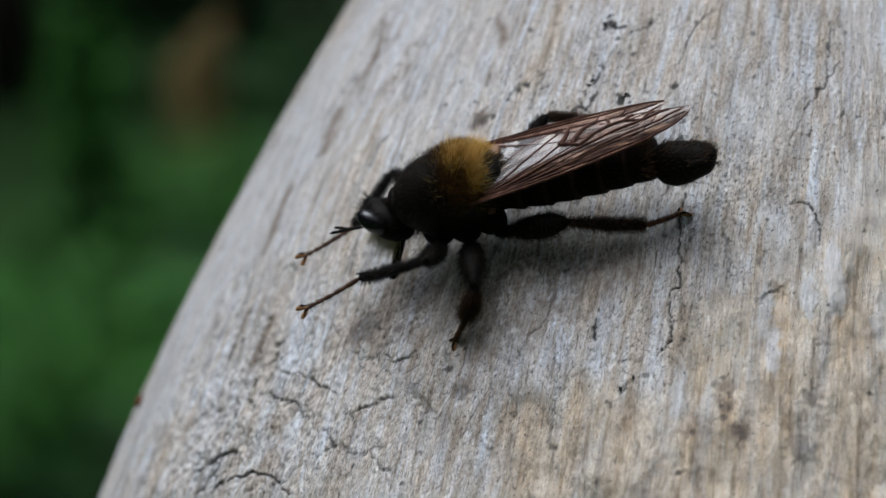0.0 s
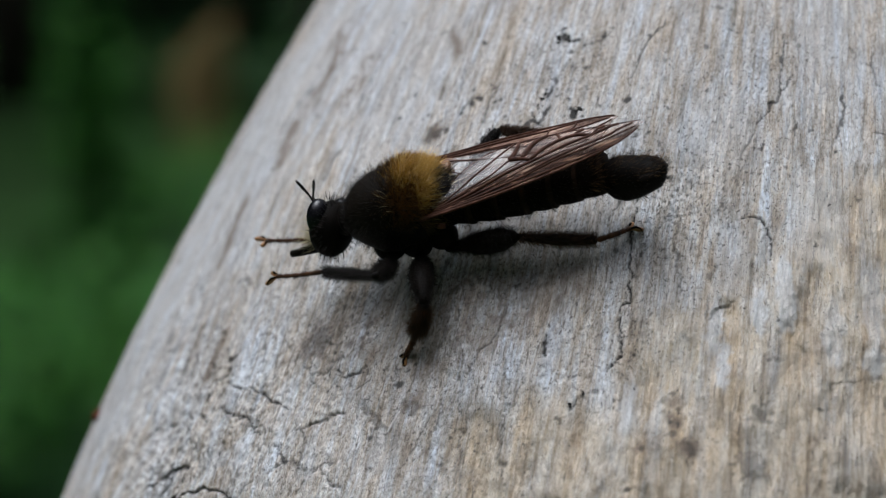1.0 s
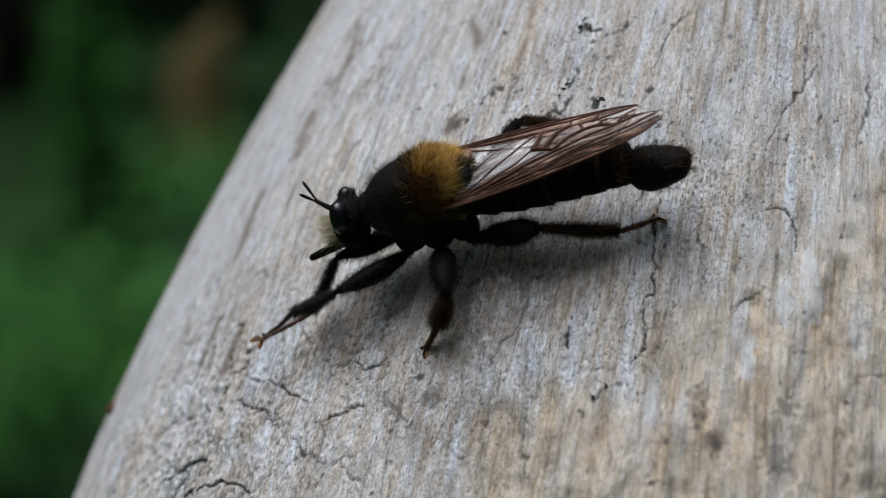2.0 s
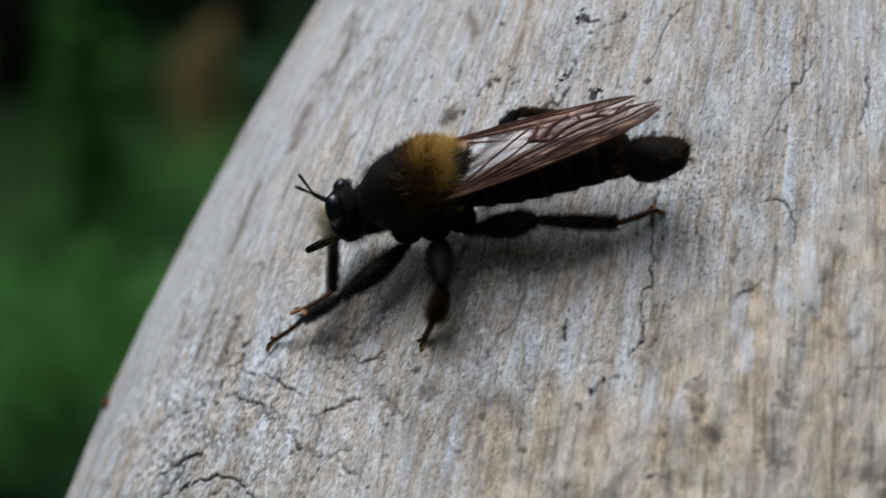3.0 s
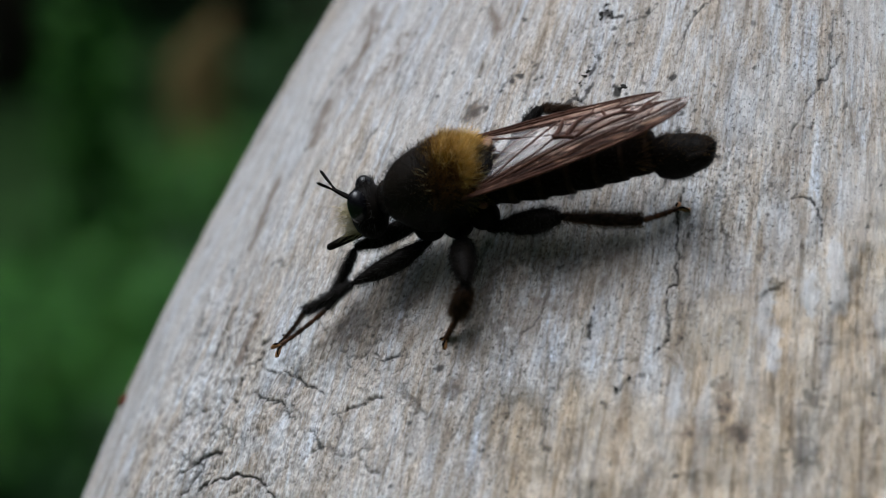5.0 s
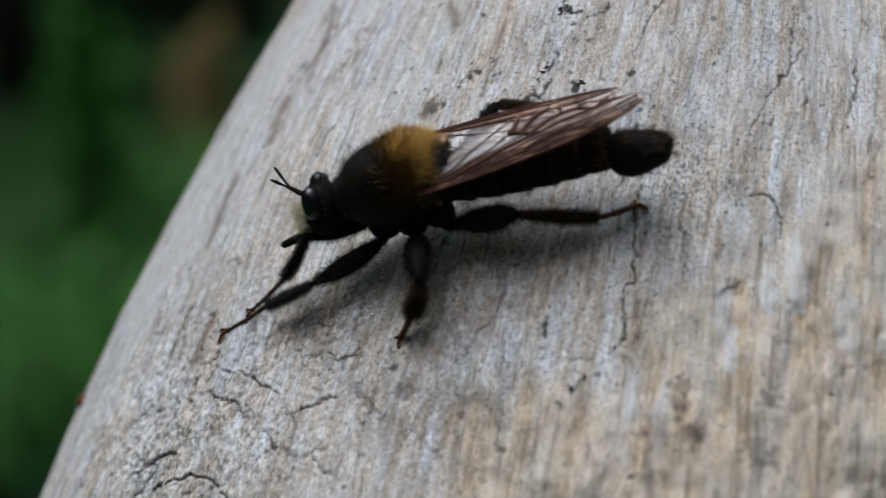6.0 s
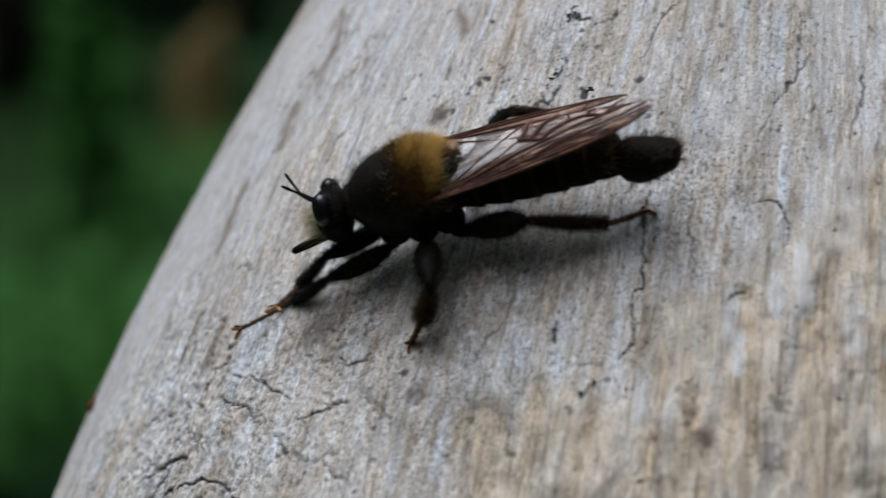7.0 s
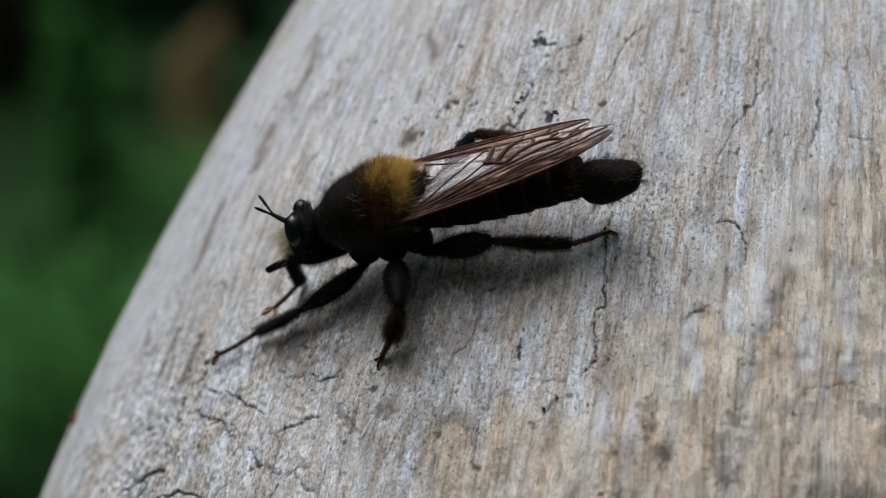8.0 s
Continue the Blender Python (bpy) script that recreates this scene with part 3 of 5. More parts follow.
groove(0.16, 0.2, 0.9, (-20.9, -29.75), (-20.4, -28.92), (-19.82, -28.13))
groove(0.3, 0.15, 0.4, (-22.55, -27.64), (-24.54, -25.09))
for spot in ((-23.22, -4.63, 0.25), (-20.97, 10.23, 0.5), (-22.31, 1.16, 0.4), (-25.7, 0.67, 0.6), (-24.93, -26.46, 0.16), (-21.28, -25.05, 0.2), (-22.79, -23.42, 0.4)):
    speck(*spot, 0.5 if spot[2] > 0.25 else 0.8)
for s0, turn0, size0 in ((-21.8, -23, 4), (-24.1, -19.8, 4.5), (-21.7, -16.5, 4), (-26.8, -20, 4), (-3, -7.2, 4), (-6.3, -2.3, 5), (-11.4, -4.7, 4), (-17.6, -9.5, 4), (-19.3, -12.9, 4), (1.4, -6, 3), (-0.2, -2.1, 3), (3.5, 0, 3), (-10.5, -24.5, 3)):
    speck(s0, turn0, size0, 0.2)
for s0, turn0, size0 in ((-18.5, 1.6, 3), (-13.5, 5.3, 3.5), (-22.1, -0.7, 3.5), (-23.5, 5, 5), (-26.7, 2.2, 5), (-10.3, 8.6, 4), (-14.1, 6.6, 3), (-16.1, 10.2, 4), (-23.2, 8, 5), (-27.4, -7.3, 2.5)):
    stain(s0, turn0, size0)
for s0, turn0, size0 in ((-25.5, 2, 6), (-22.5, 6.5, 5), (-18.5, 6, 3.5), (-29, 3, 6), (-30, -9, 3), (-28, -16, 2), (-27, 9, 5)):
    stain(s0, turn0, size0)
for s0, turn0, size0 in ((-24.0, -14.0, 2.2), (-27.0, -11.5, 3), (-28.5, -16.5, 2.5), (-25.5, -18.0, 1.6)):
    stain(s0, turn0, size0)
for s0, turn0, size0, dark0 in ((-23.1, -4.7, 0.5, 0.9), (-24.9, -3.4, 0.55, 0.9), (-25.1, -6.9, 0.4, 0.8), (-22.0, -4.6, 0.4, 0.7), (-23.9, -4.7, 0.45, 0.7), (-24.6, -5.6, 0.7, 0.45), (-26.3, -2.4, 0.6, 0.6), (-22.6, -2.0, 0.9, 0.4)):
    smudge_and_shade(s0, turn0, size0, dark0)
# paler, bluer wood: short columns on the front, flakes round the scar, broad patches up the left side and the front
for s0, turn0, long0, wide0, much0 in ((-16.8, -2.6, 2.2, 0.5, 1), (-19.1, -1.6, 2.0, 0.45, 1), (-13, 2.1, 2.2, 0.5, 1), (-15.3, 2.4, 1.8, 0.6, 1), (-15.4, 0.6, 1.6, 0.45, 1),
                                       (-22.5, -7.9, 2.0, 0.4, 0.7), (-23.6, -5.9, 1.8, 0.4, 0.6), (-14.7, 8.6, 3, 0.7, 0.6), (-16.6, 5.9, 2.5, 0.6, 0.6), (-18.2, 8.7, 1.2, 0.6, 0.8), (-11.5, -1.5, 3, 1.2, 0.5), (-8.5, 4, 4, 2, 0.4),
                                       (-25.4, -37.5, 2.0, 0.9, 0.85), (-20.7, -41, 1.4, 0.9, 0.8), (-19.2, -38.2, 1.4, 0.9, 0.8), (-21.5, -34.7, 1.3, 0.9, 0.7), (-27.5, -45.8, 1.6, 0.9, 0.8), (-26.5, -40, 1.3, 1.0, 0.8), (-25.7, -25.5, 1.6, 0.6, 0.5),
                                       (4, -52, 22, 7, 0.65), (-12, -62, 16, 7, 0.6), (2, -34, 7, 4, 0.5), (8, -40, 9, 4, 0.5), (7, 4, 5, 2.4, 0.5), (-2, -4, 4, 3, 0.4)):
    pale_patch(s0, turn0, long0, wide0, much0)


def hairlines():
    """Fine wandering checks: curled ones round the branch scar, straight ones along the grain."""
    r2 = random.Random(21)
    for k in range(130):
        scar = k < 42
        s, turn = (r2.gauss(-24, 6), r2.gauss(-42, 9)) if scar else (r2.uniform(-36, 22), r2.uniform(-66, 12))
        heading = r2.uniform(0, 6.28) if scar else r2.gauss(0, 0.1)
        way = [(s, turn)]
        for _ in range(r2.randint(3, 6)):
            heading += r2.gauss(0, 0.5 if scar else 0.12)
            step = r2.uniform(0.3, 0.7) if scar else r2.uniform(0.5, 1.3)
            s, turn = s + step * math.cos(heading), turn + math.degrees(step * math.sin(heading) / GRAIN)
            way.append((s, turn))
        soft = 0.3 if turn > -8 and s < -12 else 1.0
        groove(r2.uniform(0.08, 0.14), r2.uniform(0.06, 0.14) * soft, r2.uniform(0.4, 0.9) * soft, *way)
    for k in range(320):
        top = k % 3 == 0
        speck(r2.gauss(-2, 5) if top else r2.uniform(-34, 12), r2.gauss(-16, 8) if top else r2.uniform(-60, 8), r2.uniform(0.06, 0.16), r2.uniform(0.5, 0.9))


hairlines()


def far_from(s, g, way):
    """Distance of every point (s, g) to a broken line, and how far along it the nearest place lies."""
    best, whole, done = np.full(s.shape, 1e9), np.zeros(s.shape), 0
    pts = [(a, radians(b) * GRAIN) for a, b in way]
    for (a0, b0), (a1, b1) in zip(pts, pts[1:]):
        da, db = a1 - a0, b1 - b0
        t = np.clip(((s - a0) * da + (g - b0) * db) / (da * da + db * db + 1e-9), 0, 1)
        gap = np.hypot(s - a0 - t * da, g - b0 - t * db)
        whole = np.where(gap < best, (done + t) / (len(pts) - 1), whole)
        best = np.minimum(best, gap)
        done += 1
    return best, whole


def dead_trunk():
    fine_s, fine_a = np.arange(-38.0, 26.01, 0.1), np.arange(-86.0, 18.0, 0.125)
    s = np.concatenate([np.linspace(-1262, -60, 130), np.linspace(-58, -39, 20), fine_s, np.linspace(27, 60, 34), np.linspace(65, 330, 60)])
    a = np.concatenate([fine_a, np.linspace(19, 272, 110)])
    S, A = np.meshgrid(s, a, indexing="ij")
    G = np.radians(A) * GRAIN
    # beyond the fine field the noise is laid in a ring, so that the seam closes
    seam = np.clip((A - 18) / 256, 0, 1)
    Gn = np.where(A <= 18, G, G * (1 - seam) + (G - 2 * math.pi * GRAIN) * seam)
    wob = G + 1.2 * (lattice(S / 9, Gn / 5, 11) - 0.5)
    wobn = Gn + (wob - G)
    out = 1.1 * (lattice(S / 26, Gn / 13, 1) - 0.5) + 0.5 * (lattice(S / 13, wobn / 4.2, 2) - 0.5)
    out += 0.26 * (lattice(S / 7, wobn / 1.3, 3) - 0.5) + 0.17 * (lattice(S / 4.5, wobn / 0.55, 4) - 0.5)
    out += 0.08 * (lattice(S / 1.6, wobn / 0.3, 5) - 0.5)
    # lumpy wood round an old branch scar low on the side
    knot = np.exp(-(((S + 24) / 8) ** 2 + ((G - radians(-44) * GRAIN) / 11) ** 2))
    out += knot * (0.3 * (lattice(S / 2.4, Gn / 2.0, 6) - 0.5) + 0.14 * (lattice(S / 0.9, Gn / 0.8, 7) - 0.5) + 0.16 * (lattice(S / 0.4, Gn / 0.35, 16) - 0.5))
    # the shaded side is smoother
    out *= 1 - 0.55 * np.clip((-52 - A) / 14, 0, 1)
    # short raised fibres all over
    out += (0.09 + 0.08 * knot) * (lattice(S / 0.9, Gn / 0.24, 31) - 0.5) + (0.06 + 0.1 * knot) * (lattice(S / 0.35, Gn / 0.22, 32) - 0.5)
    out -= np.clip((-35 - A) / 25, 0, 1) * np.clip((S + 13) / 11, 0, 1) * np.clip(0.38 - 0.01 * (S - 4), 0.1, 0.38) * (A < 120)
    rough = lattice(S / 0.5, Gn / 0.4, 8)
    dirt_and_shade, rust_and_shade, grit = np.zeros(S.shape), np.zeros(S.shape), np.zeros(S.shape)
    js = S + 0.34 * (lattice(S / 0.7, Gn / 0.6, 9) - 0.5) + 0.2 * (lattice(S / 0.22, Gn / 0.2, 22) - 0.5)
    jg = G + 0.34 * (lattice(S / 0.7, Gn / 0.6, 10) - 0.5) + 0.2 * (lattice(S / 0.22, Gn / 0.2, 23) - 0.5)
    ragged = lattice(S / 0.9, Gn / 0.9, 15)

    def near(way, room):
        """The window of the grid round a broken line."""
        lo, hi = min(p[0] for p in way) - room, max(p[0] for p in way) + room
        turn = math.degrees(room / GRAIN)
        left, right = min(p[1] for p in way) - turn, max(p[1] for p in way) + turn
        return slice(*np.searchsorted(s, (lo, hi))), slice(*np.searchsorted(a, (left, right)))

    # each crack is carved, and its shade painted dark along the same line
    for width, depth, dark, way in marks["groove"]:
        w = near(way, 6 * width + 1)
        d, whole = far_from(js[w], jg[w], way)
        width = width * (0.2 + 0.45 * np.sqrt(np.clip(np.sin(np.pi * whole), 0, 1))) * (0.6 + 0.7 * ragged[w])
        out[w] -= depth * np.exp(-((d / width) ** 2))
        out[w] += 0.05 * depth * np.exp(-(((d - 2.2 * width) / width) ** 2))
        dirt_and_shade[w] = np.maximum(dirt_and_shade[w], dark * np.clip(1.7 * np.exp(-((d / width) ** 2)) * (0.45 + 0.75 * rough[w]), 0, 1))
    for s0, a0, size, dark in marks["speck"]:
        w = near(((s0, a0),), 2.5 * size + 0.7)
        d = np.hypot(js[w] - s0, jg[w] - radians(a0) * GRAIN)
        if size >= 1:
            fleck = 0.5 * lattice(S[w] / 0.22, Gn[w] / 0.16, 18) + 0.3 * lattice(S[w] / 0.7, Gn[w] / 0.4, 19) + 0.2 * lattice(S[w] / 2.0, Gn[w] / 1.0, 20)
            dirt_and_shade[w] = np.maximum(dirt_and_shade[w], dark * np.clip(5 * (fleck - 0.5), 0, 1) * np.clip(1.4 - d / size, 0, 1))
            grit[w] = np.maximum(grit[w], np.clip(1.5 - d / size, 0, 1) * np.clip(dark + 0.2, 0, 1))
            continue
        crumbs = (1.8 if size >= 0.3 else 1.3) - d / size + 2.0 * (lattice(S[w] / 0.3, Gn[w] / 0.26, 12) - 0.55)
        dirt_and_shade[w] = np.maximum(dirt_and_shade[w], dark * np.clip(2.0 * crumbs, 0, 1) * (d < 2.2 * size))
    for width, way in marks["streak"]:
        d = far_from(js, jg, way)[0] * (0.6 + 0.8 * lattice(S / 2.0, wobn / 0.5, 13))
        rust_and_shade = np.maximum(rust_and_shade, 0.9 * np.exp(-((d / width) ** 2)))
    # real smudges and the fly's painted shadow share this brown
    for s0, a0, size, dark in marks["smudge_and_shade"]:
        w = near(((s0, a0),), 2.2 * size + 0.5)
        d = np.hypot(js[w] - s0, jg[w] - radians(a0) * GRAIN)
        blot = 0.55 * lattice(S[w] / 0.8, wobn[w] / 0.45, 26) + 0.45 * lattice(S[w] / 0.3, wobn[w] / 0.22, 27)
        rust_and_shade[w] = np.maximum(rust_and_shade[w], dark * np.clip(1.7 - d / size, 0, 1) * np.clip(4.2 * (blot - 0.34), 0, 1))
    pale = np.zeros(S.shape)
    for s0, a0, half_long, half_wide, much in marks["pale_patch"]:
        w = near(((s0, a0),), 1.6 * max(half_long, half_wide))
        d = np.hypot((S[w] - s0) / half_long, (jg[w] - radians(a0) * GRAIN) / half_wide)
        edge = 0.5 * lattice(S[w] / 1.6, wobn[w] / 0.5, 33) + 0.5 * lattice(S[w] / 0.5, wobn[w] / 0.22, 34)
        pale[w] = np.maximum(pale[w], much * np.clip(2.6 * (1.1 - d + 0.9 * (edge - 0.5)), 0, 1))
    sand = np.zeros(S.shape)
    for s0, a0, size in marks["stain"]:
        d = np.hypot((S - s0) * 0.7, G - radians(a0) * GRAIN) * (0.6 + 0.8 * lattice(S / 3.0, wobn / 1.2, 17))
        sand = np.maximum(sand, np.clip(1.8 - 1.3 * d / size, 0, 1) * (0.7 + 0.3 * rough))
    out += sand * (0.8 * (lattice(S / 3.5, wobn / 1.8, 24) - 0.5) + 0.42 * (lattice(S / 1.3, wobn / 0.8, 25) - 0.5))
    R = girth(S / 10) / 100 + out / 1000
    top = np.clip((S - 250) / 80, 0, 1)
    Z = S / 1000 - top * 0.05 * lattice(np.radians(A) * 3, S * 0 + 3, 14)
    V = np.stack([R * np.cos(np.radians(A)), R * np.sin(np.radians(A)), Z], -1)
    ns, na = S.shape
    idx = np.arange(ns * na).reshape(ns, na)
    nxt = np.roll(idx, -1, 1)
    quads = np.stack([idx[:-1], nxt[:-1], nxt[1:], idx[1:]], -1).reshape(-1, 4)
    me = bpy.data.meshes.new("trunk")
    me.vertices.add(ns * na)
    me.vertices.foreach_set("co", V.reshape(-1))
    me.loops.add(quads.size)
    me.loops.foreach_set("vertex_index", quads.reshape(-1))
    me.polygons.add(len(quads))
    me.polygons.foreach_set("loop_start", np.arange(0, quads.size, 4))
    me.update(calc_edges=True)
    me.polygons.foreach_set("use_smooth", np.ones(len(quads), bool))
    uv = np.stack([S, Gn], -1).reshape(-1, 2)
    me.uv_layers.new(name="grain").data.foreach_set("uv", uv[quads.reshape(-1)].reshape(-1))
    for name, field in (("dirt_and_shade", dirt_and_shade), ("rust_and_shade", rust_and_shade), ("sand", sand), ("grit", grit), ("pale", pale)):
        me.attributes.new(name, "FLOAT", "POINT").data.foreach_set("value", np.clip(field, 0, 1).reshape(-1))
    me.materials.append(WOOD)
    me.validate()
    ob = new("dead_trunk")
    ob.matrix_world = TRUNK
    new("trunk", me).parent = ob
    return tagged(ob, "leaning barkless dead trunk of cracked silver-grey weathered wood", "dead trunk")


def ground_sheet():
    n, verts, faces = 60, [], []
    for i in range(n + 1):
        for j in range(n + 1):
            x, y = ((2 * i / n - 1) ** 3) * 120, ((2 * j / n - 1) ** 3) * 120
            verts.append((x, y, 0.06 * (noise.noise(Vector((x * 0.7, y * 0.7, 0))))))
    for i in range(n):
        for j in range(n):
            k = i * (n + 1) + j
            faces.append((k, k + n + 1, k + n + 2, k + 1))
    return tagged(new("ground", mesh_of("ground", verts, faces, MOSS)), "mossy dark forest floor with leaf litter", "ground", kind="structure")


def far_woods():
    """A closed ring of distant dark woods: forest shade is put into its colour, and its unseen height blocks low sky
    light.
    """
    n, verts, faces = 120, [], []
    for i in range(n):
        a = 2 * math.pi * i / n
        # drawn in nearer behind the trunk, a dark sheet for the forest's shade
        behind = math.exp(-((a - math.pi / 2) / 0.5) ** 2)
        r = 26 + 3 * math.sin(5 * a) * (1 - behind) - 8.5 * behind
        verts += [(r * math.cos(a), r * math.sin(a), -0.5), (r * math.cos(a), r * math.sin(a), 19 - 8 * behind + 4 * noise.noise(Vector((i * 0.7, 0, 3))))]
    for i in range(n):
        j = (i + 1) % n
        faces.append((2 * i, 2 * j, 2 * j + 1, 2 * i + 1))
    return tagged(new("backdrop", mesh_of("backdrop", verts, faces, SHADED_WOODS)), "far dark green woods closing the clearing, shade painted in", "woods", kind="structure")


def on_trunk(s, turn, lift=0.0):
    """A place on the trunk's skin: millimetres along the axis, degrees of turn, millimetres proud; and its outward way."""
    r, a = float(girth(np.array(s / 10.0))) / 100 + lift / 1000, radians(turn)
    return Vector((r * math.cos(a), r * math.sin(a), s / 1000)), Vector((math.cos(a), math.sin(a), 0.37)).normalized()


def crust(trunk, s, turn, size, seed):
    """A lumpy black crumb of fungus on the wood."""
    r2 = random.Random(seed)
    at, up = on_trunk(s, turn)
    bm = bmesh.new()
    for _ in range(5):
        m = Matrix.Translation((r2.uniform(-1, 1) * size * 0.7, r2.uniform(-1, 1) * size * 0.6, 0)) @ Matrix.Diagonal((r2.uniform(0.3, 0.7), r2.uniform(0.25, 0.5), r2.uniform(0.2, 0.4), 1))
        bmesh.ops.create_icosphere(bm, subdivisions=2, radius=size, matrix=m)
    for v in bm.verts:
        v.co += Vector((noise.noise(v.co * 9 + Vector((seed, 0, 0))), noise.noise(v.co * 9 + Vector((0, seed, 5))), noise.noise(v.co * 9))) * size * 0.35
    bmesh.ops.scale(bm, vec=(MM, MM, MM), verts=bm.verts)
    me = bpy.data.meshes.new("fungus_crust")
    bm.to_mesh(me)
    bm.free()
    me.materials.append(CRUST)
    ob = new("fungus_crust", me)
    ob.parent = trunk
    ob.matrix_local = Matrix.Translation(at) @ up.to_track_quat("Z", "X").to_matrix().to_4x4() @ pose(0, 0, 0, 0, 0, r2.uniform(0, 360))


def sliver(trunk, s, turn, length, wide, slant, seed):
    """A thin raised strip of grey wood, loose along one edge."""
    r2 = random.Random(seed)
    at, up = on_trunk(s, turn, -0.02)
    n, verts, faces = 10, [], []
    for i in range(n + 1):
        u = i / n
        w = wide * (math.sin(math.pi * min(max(u, 0.04), 0.96))) ** 0.6 * (0.8 + 0.4 * r2.random())
        bend = 0.25 * wide * math.sin(3 * u + seed)
        for side, z in ((-0.5, 0.02), (0.5, 0.28), (0.5, 0.16), (-0.5, -0.1)):
            verts.append(((u - 0.5) * length * MM, (side * w + bend) * MM, z * wide * MM))
    for i in range(n):
        for k in range(4):
            j = (k + 1) % 4
            faces.append((4 * i + k, 4 * i + 4 + k, 4 * i + 4 + j, 4 * i + j))
    faces += [(0, 1, 2, 3), (4 * n + 3, 4 * n + 2, 4 * n + 1, 4 * n)]
    z = up
    x = (Vector((0, 0, 1)) - z * z.z).normalized()
    m = Matrix((x, z.cross(x), z)).transposed().to_4x4()
    m.translation = at
    part("wood_sliver", (verts, faces), SLIVER, trunk, at=m @ pose(0, 0, 0, 0, 0, slant))


def trunk_details(trunk):
    for k, (s, turn, size) in enumerate(((5.06, -19.02, 0.42), (4.67, -18.36, 0.38), (4.41, -17.80, 0.2), (3.67, -17.62, 0.22), (4.13, -16.25, 0.2), (4.84, -14.85, 0.16), (5.30, -14.56, 0.14), (1.28, -18.35, 0.24), (0.52, -18.73, 0.17), (-0.52, -18.32, 0.16), (-1.66, -18.68, 0.2), (-2.04, -19.17, 0.24), (-1.24, -15.94, 0.34), (-1.54, -16.45, 0.16), (-0.17, -11.68, 0.15), (1.83, -20.82, 0.12), (-21.70, -11.09, 0.12), (-22.56, -11.80, 0.13), (-0.13, -26.04, 0.1), (-0.69, -26.58, 0.12))):
        crust(trunk, s, turn, size * 1.55, 40 + k)
    r2 = random.Random(31)
    for k in range(46):
        s, turn = r2.choice(((5.0, -18.4), (4.0, -17.3), (5.6, -15.6), (2.2, -18.4), (-0.6, -18.7), (-1.6, -16.4), (-2.0, -19.4), (0.8, -18.5), (-0.4, -26.2)))
        crust(trunk, s + r2.gauss(0, 0.7), turn + r2.gauss(0, 0.75), r2.uniform(0.15, 0.36), 80 + k)
    r2 = random.Random(77)
    for k in range(22):
        sliver(trunk, r2.uniform(-30, -14), r2.uniform(-60, -24), r2.uniform(0.8, 2.2), r2.uniform(0.10, 0.22), r2.gauss(0, 14), k)
    at, up = on_trunk(-19.8, -70.5, 0.1)
    chip = part("bark_chip", rounded(-0.5, 0.5, 0, 0, 0.35, 0.3, 14, 8, 0.2, MM), RUSTY_CHIP, trunk, "small reddish brown bark chip")
    chip.matrix_local = Matrix.Translation(at) @ up.to_track_quat("Z", "X").to_matrix().to_4x4()


trunk_details(dead_trunk())
ground_sheet()
far_woods()


# ---- the robber fly; its own space is in millimetres: x ahead, y to its left, z to its back ----
FLY = Matrix(((-0.9406, -0.1117, -0.3205), (0.2769, -0.7985, -0.5345), (-0.1962, -0.5916, 0.7820))).to_4x4()
FLY.translation = (0.0, 0.1833, 1.1752)
rng = np.random.RandomState(5)
fly = tagged(new("robber_fly"), "black robber fly with golden thorax fur grooming on weathered wood", "insect")
fly.matrix_world = FLY
NECK = Vector((4.0, 0, 3.7))


def on_rings(rings, count, keep):
    """Random points of a loft's skin, with their outward ways; keep(x, y, z, way) chooses."""
    xs = np.array([r[0] for r in rings])
    order = np.argsort(xs)
    table = np.array(rings)[order]
    pts, ways = [], []
    while len(pts) < count:
        x = rng.uniform(xs.min(), xs.max())
        y, z, ry, rz = [np.interp(x, table[:, 0], table[:, k]) for k in (1, 2, 3, 4)]
        a = rng.uniform(0, 2 * math.pi)
        slope = (np.interp(x + 0.2, table[:, 0], table[:, 4]) - np.interp(x - 0.2, table[:, 0], table[:, 4])) / 0.4
        way = np.array([-slope * 0.9, math.cos(a), math.sin(a)])
        way /= np.linalg.norm(way)
        if keep(x, y + ry * math.cos(a), z + rz * math.sin(a), way):
            pts.append((x, y + ry * math.cos(a), z + rz * math.sin(a)))
            ways.append(way)
    return pts, np.array(ways)


